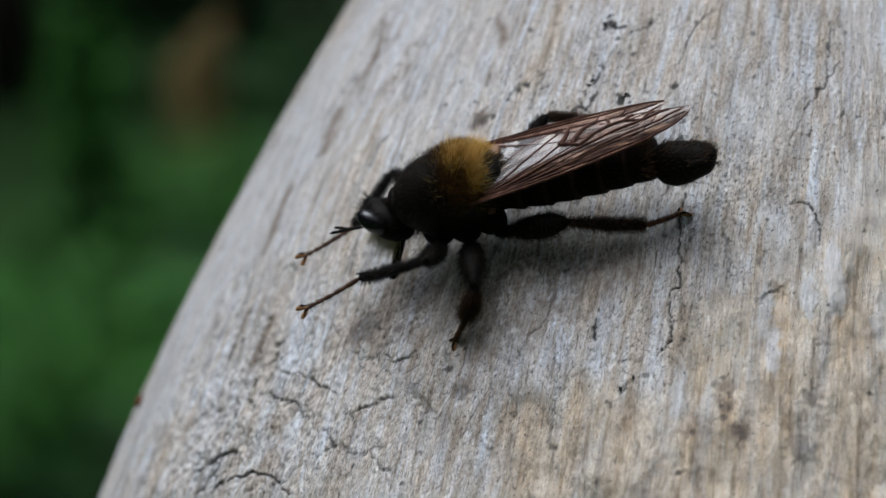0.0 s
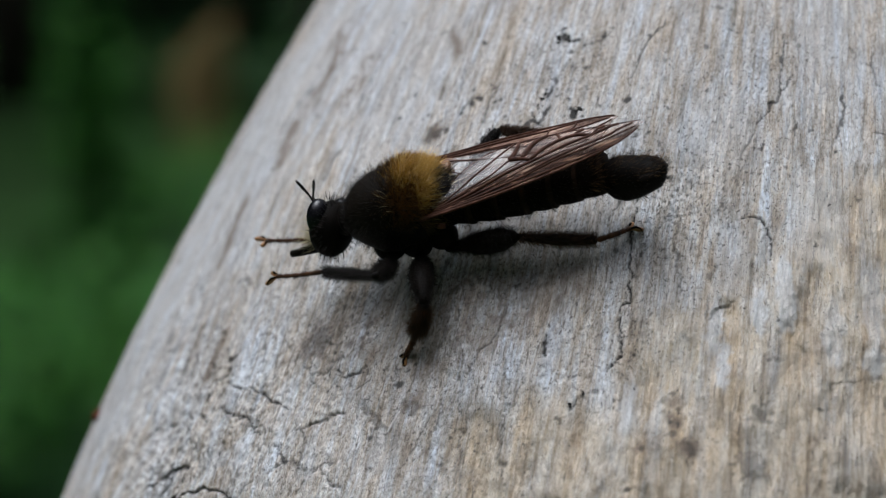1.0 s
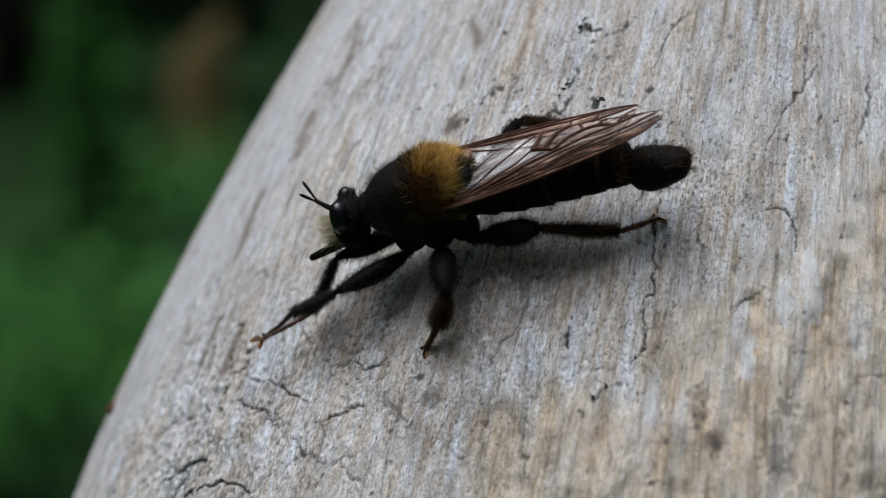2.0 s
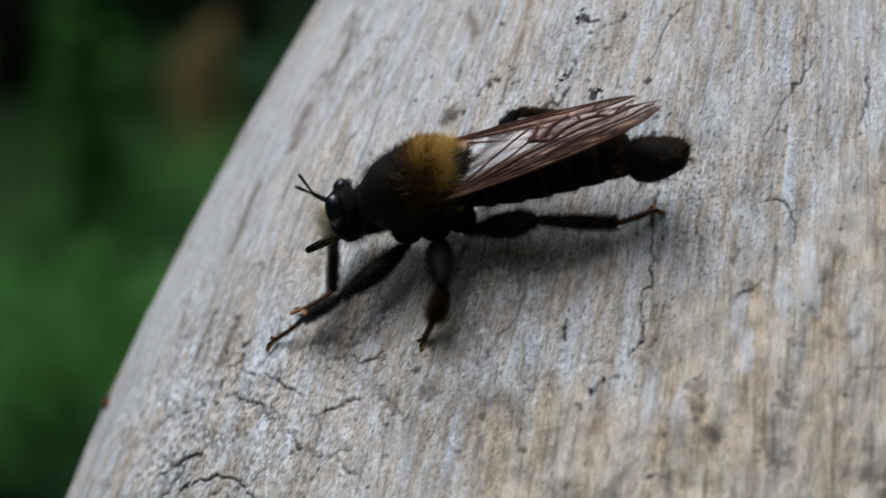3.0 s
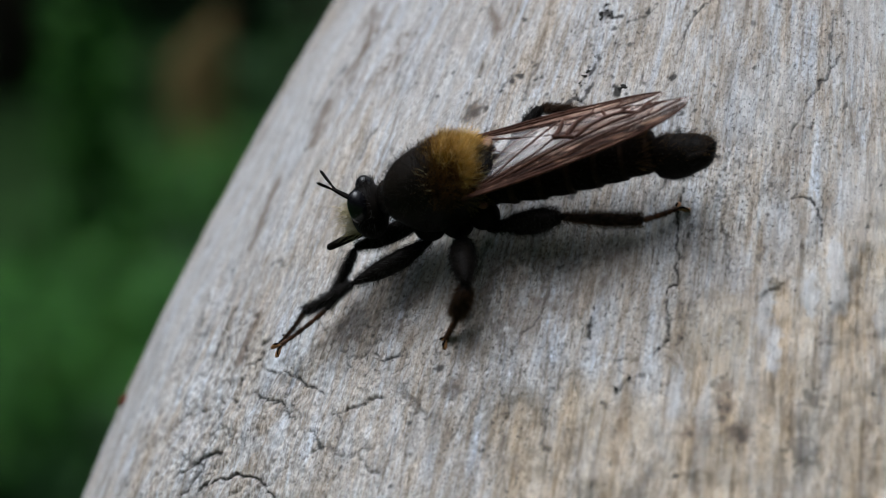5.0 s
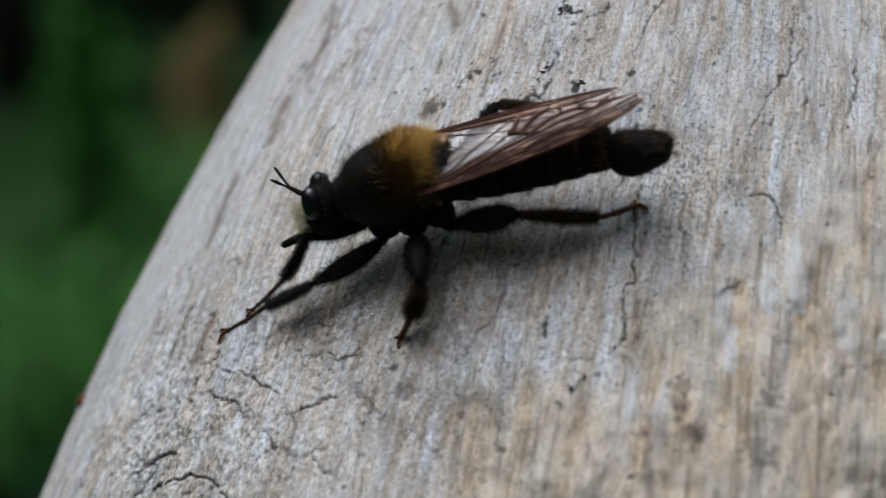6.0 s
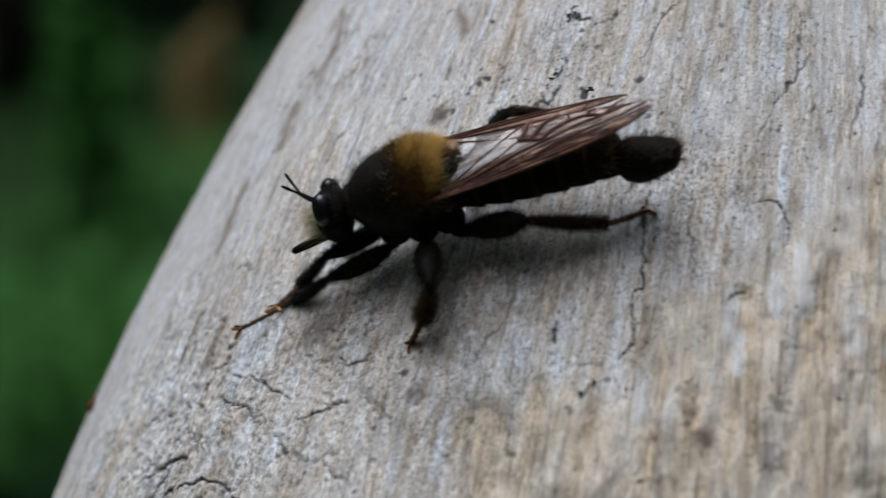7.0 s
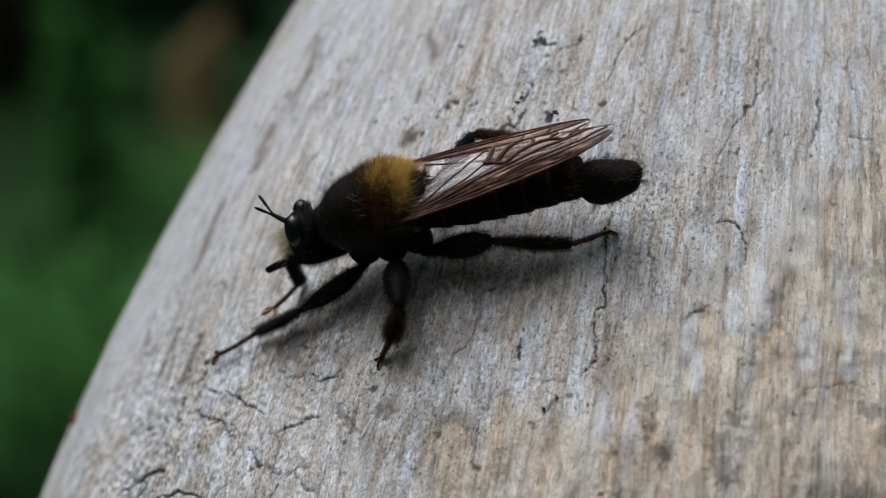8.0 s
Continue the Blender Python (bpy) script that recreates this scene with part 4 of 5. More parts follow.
def thorax():
    rings = [(3.35, 0, 3.7, 0.7, 0.8), (2.9, 0, 4.1, 1.5, 1.45), (2.1, 0, 4.2, 2.1, 2.15), (1.0, 0, 4.1, 2.55, 2.85), (-0.4, 0, 4.2, 2.7, 3.0),
             (-1.8, 0, 4.2, 2.55, 2.85), (-2.8, 0, 4.2, 2.1, 2.3), (-3.5, 0, 4.2, 1.5, 1.5), (-3.9, 0, 4.2, 1.0, 0.9)]
    body = part("thorax", loft(rings, 40, MM), SCUTUM, fly)
    part("scutellum", rounded(-4.5, -2.9, 0, 5.5, 1.15, 0.55, scale=MM), CHITIN, body)
    part("pronotum", rounded(2.4, 3.8, 0, 4.15, 1.2, 1.05, scale=MM), CHITIN, body)

    def gold(x, y, z, way):
        return -3.0 < x < -1.75 + 0.45 * way[2] + rng.normal(0, 0.35) and (way[2] > 0.9 + 0.1 * (x + 2.0) + rng.normal(0, 0.08) or x < -2.55 + rng.normal(0, 0.15) and way[2] > 0.45)

    pts, ways = on_rings(rings, 3000, gold)
    back = np.clip(-(np.array(pts)[:, 0] + 0.8) / 2.6, 0, 1)
    lean = ways + np.stack([-0.1 - 0.15 * back, 0 * back, 0.35 - 0.15 * back], 1) + rng.normal(0, 0.24, ways.shape)
    size = (0.6 + 0.25 * back + 0.5 * ways[:, 2]) * rng.uniform(0.5, 1.25, len(pts))
    furry("golden_fur", fur(pts, lean, size, 0.0095, rng, 0.6, (-0.25, 0, -0.1), MM), GOLD_HAIR, body, "dense golden yellow fur")
    # amber and bronze hair also carry, as colour, the shade below the crest
    pts, ways = on_rings(rings, 3400, lambda x, y, z, w: -2.9 < x < -0.85 + rng.normal(0, 0.3) and w[2] > 0.35 + rng.normal(0, 0.12))
    furry("amber_fur", fur(pts, ways + np.array([-0.3, 0, 0.12]) + rng.normal(0, 0.22, ways.shape), rng.uniform(0.45, 1.0, len(pts)), 0.0095, rng, 0.5, scale=MM), AMBER_HAIR, body, "amber brown fur")
    pts, ways = on_rings(rings, 520, lambda x, y, z, w: -3.5 < x < -2.3 and -0.1 < w[2] < 0.75)
    furry("straw_fur", fur(pts, ways + np.array([-0.75, 0, -0.1]) + rng.normal(0, 0.25, ways.shape), rng.uniform(0.5, 1.25, len(pts)), 0.0105, rng, 0.4, scale=MM), STRAW_HAIR, body, "straw yellow wisps")
    pts, ways = on_rings(rings, 2200, lambda x, y, z, w: -3.4 < x < -1.2 + rng.normal(0, 0.5) and 0.15 < w[2] < 0.75 + rng.normal(0, 0.12))
    furry("bronze_fur", fur(pts, ways + np.array([-0.7, 0, 0.05]) + rng.normal(0, 0.18, ways.shape), rng.uniform(0.5, 1.1, len(pts)), 0.012, rng, 0.4, scale=MM), BRONZE_HAIR, body)
    pts, ways = on_rings(rings, 2300, lambda x, y, z, w: -2.3 < x < -0.1 + rng.normal(0, 0.55) and w[2] > 0.4 + rng.normal(0, 0.15))
    furry("crest_fur", fur(pts, ways + np.array([-0.35, 0, 0.1]) + rng.normal(0, 0.18, ways.shape), rng.uniform(0.45, 1.1, len(pts)) * (0.7 - 0.22 * np.array(pts)[:, 0]), 0.0105, rng, 0.45, scale=MM), BRONZE_HAIR, body)
    pts, ways = on_rings(rings, 3000, lambda x, y, z, w: x > -1.3 + rng.normal(0, 0.4) or w[2] < 0.2)
    furry("dark_fur", fur(pts, ways + rng.normal(0, 0.2, ways.shape), rng.uniform(0.2, 0.6, len(pts)), 0.010, rng, 0.3, scale=MM), BROWN_HAIR, body)
    pts, ways = on_rings(rings, 46, lambda x, y, z, w: x < -2.6 and w[2] > 0.1)
    furry("side_bristle", fur(pts, ways + np.array([-0.9, 0, 0]), rng.uniform(0.9, 1.7, len(pts)), 0.017, rng, 0.3, scale=MM), PALE_HAIR, body)
    pts, ways = on_rings(rings, 9, lambda x, y, z, w: -0.9 < x < 0.1 and 0.55 < w[2] < 0.9 and y > 0)
    furry("pale_bristle", fur(pts, ways + np.array([0.3, 0, 0.3]), rng.uniform(0.5, 0.9, len(pts)), 0.014, rng, 0.4, scale=MM), PALE_HAIR, body)
    n = 60
    a = rng.uniform(0, math.pi, n)
    roots = np.stack([rng.uniform(-4.4, -3.2, n), 0.95 * np.cos(a), 5.5 + 0.45 * np.sin(a)], 1)
    furry("scutellar_bristle", fur(roots, np.stack([np.full(n, -1.2), np.cos(a), 0.5 * np.sin(a) + 0.15], 1), rng.uniform(0.8, 1.5, n), 0.018, rng, 0.4, scale=MM), BLACK_HAIR, body)
    for side in (1, -1):
        knob = joined(tube([(-3.2, side * 1.9, 4.3), (-3.7, side * 2.5, 4.3)], (0.07, 0.06), 8, MM), rounded(-4.05, -3.45, side * 2.65, 4.3, 0.2, 0.2, 12, 8, 0, MM))
        part("haltere", knob, TARSUS, body)


def abdomen():
    base = part("abdomen", rounded(-6.0, -1.8, 0, 4.05, 1.9, 1.42, scale=MM), TERGITE, fly)
    ends = [-3.9, -5.7, -7.6, -9.5, -11.3, -13.0, -14.6]
    wide = [1.75, 2.0, 2.1, 2.05, 1.95, 1.8, 1.6]
    for k in range(6):
        x0, x1, w0, w1 = ends[k], ends[k + 1], wide[k], wide[k + 1]
        z = 3.97 + 0.04 * k
        rings = [(x0 + 0.12, 0, z, w0 * 0.9, w0 * 0.60), (x0, 0, z, w0 * 0.95, w0 * 0.68), ((x0 + x1) / 2, 0, z, (w0 + w1) / 2 * 1.0, (w0 + w1) / 2 * 0.73),
                 (x1 + 0.15, 0, z, w1 * 1.0, w1 * 0.73), (x1, 0, z, w1 * 0.94, w1 * 0.66), (x1 - 0.05, 0, z, w1 * 0.82, w1 * 0.55)]
        seg = part("tergite", loft(rings, 32, MM), TERGITE, base)
        hem = [(x1 + 0.42, 0, z, w1 * 1.006, w1 * 0.736), (x1 + 0.15, 0, z, w1 * 1.012, w1 * 0.742), (x1 - 0.01, 0, z, w1 * 0.95, w1 * 0.67)]
        part("segment_edge", loft(hem, 32, MM), MARGIN, seg)
        pts, ways = on_rings(rings[1:5], 170, lambda x, y, z, w: w[2] > -0.6)
        lean = ways + np.array([-0.9, 0, 0]) + rng.normal(0, 0.15, ways.shape)
        furry("short_fur", fur(pts, lean, rng.uniform(0.3, 0.55, len(pts)), 0.014, rng, 0.2, scale=MM), BROWN_HAIR, base)
    tip = part("tail_bulb", loft([(-14.3, 0, 3.6, 0.8, 0.8), (-14.8, 0, 3.5, 1.3, 1.3), (-15.6, 0, 3.4, 1.5, 1.5), (-16.5, 0, 3.38, 1.42, 1.36), (-17.3, 0, 3.36, 1.2, 1.1),
                                   (-17.9, 0, 3.38, 1.02, 0.9), (-18.25, 0, 3.5, 0.74, 0.62), (-18.5, 0, 3.72, 0.28, 0.24)], 32, MM), CHITIN, fly, "swollen black tail tip")
    for side in (1, -1):
        part("clasper", tube([(-15.6, side * 0.75, 3.75), (-17.0, side * 0.85, 3.72), (-18.0, side * 0.55, 3.68), (-18.5, side * 0.25, 3.55)], (0.4, 0.5, 0.38, 0.12), 14, MM), CHITIN, tip)
    pts, ways = on_rings([(-14.8, 0, 3.6, 1.3, 1.3), (-16.5, 0, 3.45, 1.45, 1.4), (-18.4, 0, 3.5, 0.5, 0.5)], 420, lambda x, y, z, w: True)
    furry("tail_fur", fur(pts, ways + np.array([-0.9, 0, 0]), rng.uniform(0.3, 0.65, len(pts)), 0.014, rng, 0.25, scale=MM), BLACK_HAIR, tip)
    pts, ways = on_rings([(-14.9, 0, 3.6, 1.3, 1.35), (-18.3, 0, 3.5, 0.8, 0.8)], 240, lambda x, y, z, w: w[2] > 0.35)
    furry("tail_fringe", fur(pts, ways * 0.6 + np.array([-1.0, 0, 0]), rng.uniform(0.4, 0.8, len(pts)), 0.012, rng, 0.25, scale=MM), BRUSH_HAIR, tip, "rusty brown fringe of hairs")
    pts, ways = on_rings([(-13.6, 0, 4.15, 1.75, 1.25), (-14.6, 0, 4.15, 1.6, 1.15)], 150, lambda x, y, z, w: w[2] > 0.2)
    furry("segment_fringe", fur(pts, ways * 0.7 + np.array([-1.0, 0, 0]), rng.uniform(0.5, 1.0, len(pts)), 0.016, rng, 0.25, scale=MM), BRUSH_HAIR, base, "rusty brown fringe of hairs")


def wing_roof(x, y):
    """The height of the folded wings over the back: they rise to the tail and slope to both sides."""
    return 5.15 + 0.135 * (-3.3 - x) - 0.02 * y * y


def wing(front, hind, lift, smoke_at, edge_at, veins, label):
    """A folded wing: a film between its front and hind edges (x, y), with raised veins given along it (u) and across it (w) and their two radii."""
    nu, nw = 72, 28

    def spot(u, w):
        x, y = glide(front, u) * (1 - w) + glide(hind, u) * w
        x += u ** 14 * (0.16 * math.sin(w * 8.5 + 4 * lift) + 0.1 * math.sin(w * 27)) + 0.02 * math.sin(40 * u) * w
        return np.array([x, y, wing_roof(x, y) + lift + 0.10 * math.sin(w * math.pi) + 0.035 * math.sin(w * 24) * min(1.0, 0.3 + u)])

    grid = [(i / nu, j / nw) for i in range(nu + 1) for j in range(nw + 1)]
    faces = [(i * (nw + 1) + j, i * (nw + 1) + j + 1, (i + 1) * (nw + 1) + j + 1, (i + 1) * (nw + 1) + j) for i in range(nu) for j in range(nw)]
    film = part("wing", ([spot(u, w) * MM for u, w in grid], faces), FILM, fly, label)
    for name, at in (("smoke", smoke_at), ("edge", edge_at)):
        film.data.attributes.new(name, "FLOAT", "POINT").data.foreach_set("value", [min(0.95, max(0.0, at(u, w))) for u, w in grid])
    for r0, r1, *way in veins:
        pts = [spot(*glide(way, k / (3 * len(way)))) + np.array([0, 0, 0.02]) for k in range(3 * len(way) + 1)]
        part("vein", tube(pts, np.linspace(r0, r1, len(pts)), 6, MM), VEIN, film)
    return film


def step_up(x, lo, hi):
    x = min(1.0, max(0.0, (x - lo) / (hi - lo)))
    return x * x * (3 - 2 * x)


def both_wings():
    near_front = [(-2.6, 2.6), (-5.5, 2.45), (-8.35, 2.2), (-11.1, 1.85), (-13.84, 1.38), (-16.28, 0.66), (-17.75, -0.2)]
    near_hind = [(-3.8, 0.77), (-5.1, -0.9), (-6.98, -2.1), (-9.51, -2.27), (-12.65, -1.92), (-15.8, -1.32), (-18.0, -0.92)]
    far_front = [(-2.73, -3.71), (-4.7, -3.65), (-6.98, -3.64), (-9.37, -3.5), (-11.72, -3.25), (-13.95, -3.04), (-15.83, -2.54)]
    far_hind = [(-3.63, -1.88), (-6.23, -0.38), (-8.37, 0.65), (-10.59, 0.85), (-12.74, 0.52), (-14.63, -0.34), (-15.8, -2.0)]
    near_veins = [
        (0.12, 0.05, (0, 0), (0.3, 0), (0.6, 0), (0.85, 0), (0.98, 0.02)),
        (0.10, 0.05, (0, 0.06), (0.3, 0.05), (0.6, 0.07), (0.8, 0.04)),
        (0.08, 0.05, (0.13, 0.07), (0.28, 0.12), (0.43, 0.16), (0.58, 0.26), (0.72, 0.28), (0.88, 0.34), (0.95, 0.32)),
        (0.11, 0.09, (0.06, 0.16), (0.24, 0.26), (0.37, 0.34), (0.5, 0.42), (0.62, 0.54), (0.73, 0.64), (0.86, 0.98)),
        (0.07, 0.06, (0.06, 0.22), (0.21, 0.36), (0.31, 0.44), (0.41, 0.6)),
        (0.07, 0.06, (0.06, 0.30), (0.17, 0.5), (0.25, 0.62), (0.33, 0.74), (0.4, 0.86), (0.45, 1.0)),
        (0.11, 0.2, (0.47, 1.0), (0.46, 0.86), (0.43, 0.7), (0.41, 0.6)),
        (0.17, 0.13, (0.41, 0.6), (0.45, 0.55), (0.49, 0.46)),
        (0.19, 0.13, (0.46, 0.54), (0.5, 0.74), (0.55, 0.9), (0.59, 1.0)),
        (0.14, 0.11, (0.49, 0.46), (0.57, 0.66), (0.62, 0.76), (0.69, 0.79), (0.74, 0.67)),
        (0.11, 0.11, (0.62, 1.0), (0.625, 0.88), (0.62, 0.76)),
        (0.11, 0.11, (0.72, 1.0), (0.7, 0.9), (0.68, 0.79)),
        (0.1, 0.1, (0.8, 1.0), (0.77, 0.86), (0.74, 0.67)),
        (0.1, 0.07, (0.44, 0.2), (0.6, 0.32), (0.72, 0.40), (0.82, 0.5), (0.93, 0.8)),
        (0.05, 0.04, (0.03, 0.10), (0.18, 0.17), (0.34, 0.22), (0.5, 0.33), (0.64, 0.42)),
        (0.045, 0.04, (0.05, 0.26), (0.2, 0.31), (0.34, 0.38), (0.46, 0.5)),
        (0.035, 0.03, (0, 1), (0.3, 1), (0.6, 1), (0.85, 1), (0.97, 1)),
    ]
    far_veins = [
        (0.12, 0.05, (0, 0), (0.35, 0), (0.7, 0), (0.98, 0.02)),
        (0.09, 0.05, (0, 0.10), (0.3, 0.08), (0.6, 0.1), (0.85, 0.05)),
        (0.09, 0.06, (0.02, 0.2), (0.3, 0.2), (0.5, 0.24), (0.75, 0.3), (0.95, 0.3)),
        (0.07, 0.05, (0.3, 0.2), (0.5, 0.4), (0.75, 0.5), (0.95, 0.6)),
        (0.07, 0.05, (0.04, 0.4), (0.3, 0.5), (0.5, 0.6), (0.8, 0.8)),
        (0.06, 0.05, (0.62, 0.06), (0.6, 0.18), (0.58, 0.28)),
        (0.06, 0.05, (0.76, 0.05), (0.74, 0.18), (0.7, 0.3)),
        (0.035, 0.03, (0, 1), (0.3, 1), (0.6, 1), (0.85, 1), (0.97, 1)),
    ]

    def near_smoke(u, w):
        return max(0.05 + 0.36 * step_up(u, 0.34, 0.5), 0.9 - 0.79 * step_up(w, 0.1, 0.52)) - 0.2 * step_up(u, 0.84, 1.0) - 0.14 * step_up(w, 0.55, 0.95) * step_up(u, 0.45, 0.6) + 0.06 * math.sin(19 * w + 5 * u)

    def far_smoke(u, w):
        return max(0.05 + 0.24 * step_up(u, 0.34, 0.5), 0.8 - 0.78 * step_up(w, 0.14, 0.36)) + 0.05 * math.sin(17 * w + 4 * u)

    label = "smoky brown folded wing with dark veins"
    wing(far_front, far_hind, -0.12, far_smoke, lambda u, w: 0.75 - 2.4 * w + 0.2 * math.sin(9 * u), far_veins, label)
    wing(near_front, near_hind, 0.12, near_smoke, lambda u, w: 1.4 - 1.9 * w + 0.25 * math.sin(7 * u + 6 * w), near_veins, label)
    base = joined(rounded(-4.4, -3.0, -2.9, 4.85, 0.32, 0.22, scale=MM), rounded(-4.2, -3.3, -2.0, 5.3, 0.5, 0.28, scale=MM))
    part("wing_root", base, ROOT, fly, "orange-brown wing root")


def limb(length, thick, count, hair, kind):
    """One leg piece along +x from its joint, in millimetres. Returns its skin, and its bristles."""
    profile = {"femur": ((0, 0.30), (0.08, 0.42), (0.22, 0.78), (0.38, 1.0), (0.58, 1.0), (0.76, 0.82), (0.9, 0.45), (1.0, 0.34)),
               "spindle": ((0, 0.26), (0.1, 0.34), (0.24, 0.72), (0.4, 1.0), (0.6, 1.04), (0.78, 0.85), (0.92, 0.45), (1.0, 0.34)),
               "club": ((0, 0.40), (0.1, 0.45), (0.25, 0.5), (0.42, 0.88), (0.6, 1.0), (0.8, 0.95), (0.93, 0.65), (1.0, 0.45)),
               "tibia": ((0, 0.5), (0.06, 0.62), (0.3, 0.85), (0.55, 1.05), (0.8, 0.95), (0.95, 0.8), (1.0, 0.6)),
               "tarsus": ((0, 0.6), (0.05, 1.0), (0.24, 1.05), (0.28, 0.6), (0.33, 0.95), (0.46, 1.0), (0.5, 0.55), (0.55, 0.95), (0.65, 1.0), (0.68, 0.55),
                          (0.72, 0.9), (0.8, 0.95), (0.83, 0.55), (0.87, 0.85), (0.96, 1.0), (1.0, 0.5))}[kind]
    sag = {"femur": 0.05, "club": -0.02, "spindle": -0.035}.get(kind, -0.02)
    skin = tube([(length * p, 0, length * sag * math.sin(math.pi * p)) for p, _ in profile], [thick * r for _, r in profile], 12, MM)
    p = rng.uniform(0.03, 0.98, count)
    r = np.interp(p, [a for a, _ in profile], [b for _, b in profile]) * thick
    a = rng.uniform(0, 2 * math.pi, count)
    roots = np.stack([length * p, r * np.cos(a), r * np.sin(a) + length * sag * np.sin(math.pi * p)], 1)
    ways = np.stack([np.full(count, 0.75), np.cos(a), np.sin(a)], 1) + rng.normal(0, 0.2, (count, 3))
    return skin, fur(roots, ways, hair * rng.uniform(0.5, 1.15, count), 0.010, rng, 0.25, scale=MM)


def along(p, q, up=(0, 0, 1)):
    """The pose of a leg piece whose x axis runs from p to q, in the fly's space (millimetres)."""
    x = (Vector(q) - Vector(p)).normalized()
    y = Vector(up).cross(x).normalized()
    m = Matrix((x, y, x.cross(y))).transposed().to_4x4()
    m.translation = Vector(p) * MM
    return m


LENGTHS = {"fore": (5.9, 4.5, 3.9), "middle": (5.2, 2.6, 1.7), "hind": (5.6, 6.0, 2.1)}


def leg(which, hip, knee, ankle, toe, slim=1.0):
    """Femur, tibia and tarsus as rigid pieces of their own, each with its bristles; claws and pads on the tarsus."""
    made = []
    sizes = {"fore": (0.62, 0.28, 0.145), "middle": (0.80, 0.40, 0.20), "hind": (0.80, 0.38, 0.18)}[which]
    lengths = [(Vector(b) - Vector(a)).length for a, b in ((hip, knee), (knee, ankle), (ankle, toe))] if which != "fore" else LENGTHS[which]
    for kind, size, length, a, b, count, hair in zip(("femur", "tibia", "tarsus"), sizes, lengths, (hip, knee, ankle), (knee, ankle, toe), (1500, 1900, 300), (0.42, 0.72 if which == "middle" else 0.45, 0.22)):
        skin, bristles = limb(length, size * slim, count, hair, {"hind": "club", "fore": "spindle"}.get(which, kind) if kind == "femur" else kind)
        piece = part(which + "_leg_" + kind, skin, TARSUS if kind == "tarsus" else CHITIN, fly, at=along(a, b))
        coat = SHIN_HAIR if (which, kind) == ("middle", "tibia") else BLACK_HAIR if kind == "femur" or which == "fore" else RUSTY_HAIR
        furry("bristles", bristles, coat, piece)
        if kind == "tarsus":
            for side in (1, -1):
                claw = tube([(length - 0.1, side * 0.08, 0), (length + 0.2, side * 0.3, 0.14), (length + 0.42, side * 0.52, 0.0), (length + 0.5, side * 0.6, -0.22)], (0.08, 0.08, 0.055, 0.015), 8, MM)
                part("claw", claw, CHITIN, piece)
                pad = tube([(length - 0.1, side * 0.06, 0), (length + 0.12, side * 0.18, -0.02), (length + 0.36, side * 0.38, -0.05), (length + 0.58, side * 0.5, -0.1), (length + 0.66, side * 0.53, -0.12)], (0.09, 0.13, 0.17, 0.13, 0.04), 10, MM)
                part("foot_pad", pad, RUST, piece, "orange-brown foot pad")
        made.append(piece)
    hub = rounded(hip[0] - 0.9, hip[0] + 1.2, hip[1] * 0.75, hip[2] + 0.75, 0.9, 1.15, 20, 10, 0, MM)
    part(which + "_leg_coxa", hub, CHITIN, fly)
    return made


def head():
    """The head turns on the neck, so its pieces are laid out from the neck."""
    def h(x, y, z):
        return (x - NECK.x, y - NECK.y, z - NECK.z)
    skull = part("head", moved(rounded(-1.25, 1.05, 0, 0, 1.75, 1.9, 28, 12, 0, MM), Matrix.Translation(Vector(h(4.75, 0, 3.3)) * MM)), CHITIN, fly, at=Matrix.Translation(NECK * MM))
    for side in (1, -1):
        eye = moved(rounded(-0.68, 0.66, 0, 0, 0.86, 1.2, 28, 14, 0, MM), Matrix.Translation(Vector(h(4.88, side * 1.12, 4.12)) * MM))
        part("eye", eye, EYE, skull, "glossy black compound eye")
        reach = 0.0 if side > 0 else 0.32
        feeler = tube([h(5.4, side * 0.10, 4.2), h(5.95, side * 0.12, 4.62), h(6.45, 0.1 + side * 0.08, 5.12), h(6.6 + 0.3 * reach, 0.05 + side * 0.25, 5.35),
                       h(6.85 + 0.7 * reach, 0.04 + side * 0.65, 5.8), h(7.05 + reach, 0.04 + side * 0.95, 6.15), h(7.15 + reach, 0.04 + side * 1.05, 6.28)],
                      (0.12, 0.12, 0.09, 0.07, 0.11, 0.10, 0.03), 10, MM)
        part("antenna", feeler, CHITIN, skull)
    part("beak", tube([h(5.3, 0, 2.1), h(6.3, 0, 1.75), h(7.3, 0, 1.42), h(8.1, 0, 1.2), h(8.25, 0, 1.15)], (0.42, 0.34, 0.28, 0.24, 0.1), 14, MM), CHITIN, skull, "stout black piercing beak")
    n = 320
    roots = np.stack([5.5 + rng.normal(0, 0.12, n), rng.uniform(-0.7, 0.8, n), rng.uniform(2.0, 4.0, n)], 1) - np.array(NECK)
    ways = np.stack([np.ones(n), rng.normal(0, 0.25, n), rng.normal(-0.15, 0.25, n)], 1)
    furry("moustache", fur(roots, ways, rng.uniform(0.9, 1.9, n), 0.016, rng, 0.3, scale=MM), PALE_HAIR, skull, "pale yellow bristly moustache")
    n = 340
    a = rng.uniform(0, 2 * math.pi, n)
    roots = np.stack([rng.uniform(3.9, 5.1, n), 1.5 * np.cos(a), 3.4 + 1.75 * np.sin(a)], 1) - np.array(NECK)
    ways = np.stack([rng.normal(-0.1, 0.2, n), np.cos(a), np.sin(a)], 1)
    furry("head_fur", fur(roots, ways, rng.uniform(0.4, 0.9, n), 0.017, rng, 0.3, scale=MM), BLACK_HAIR, skull)
    part("neck", tube([(2.9, 0, 3.7), (3.6, 0, 3.7), (4.5, 0, 3.6)], (1.1, 0.85, 0.8), 16, MM), CHITIN, fly)
    return skull


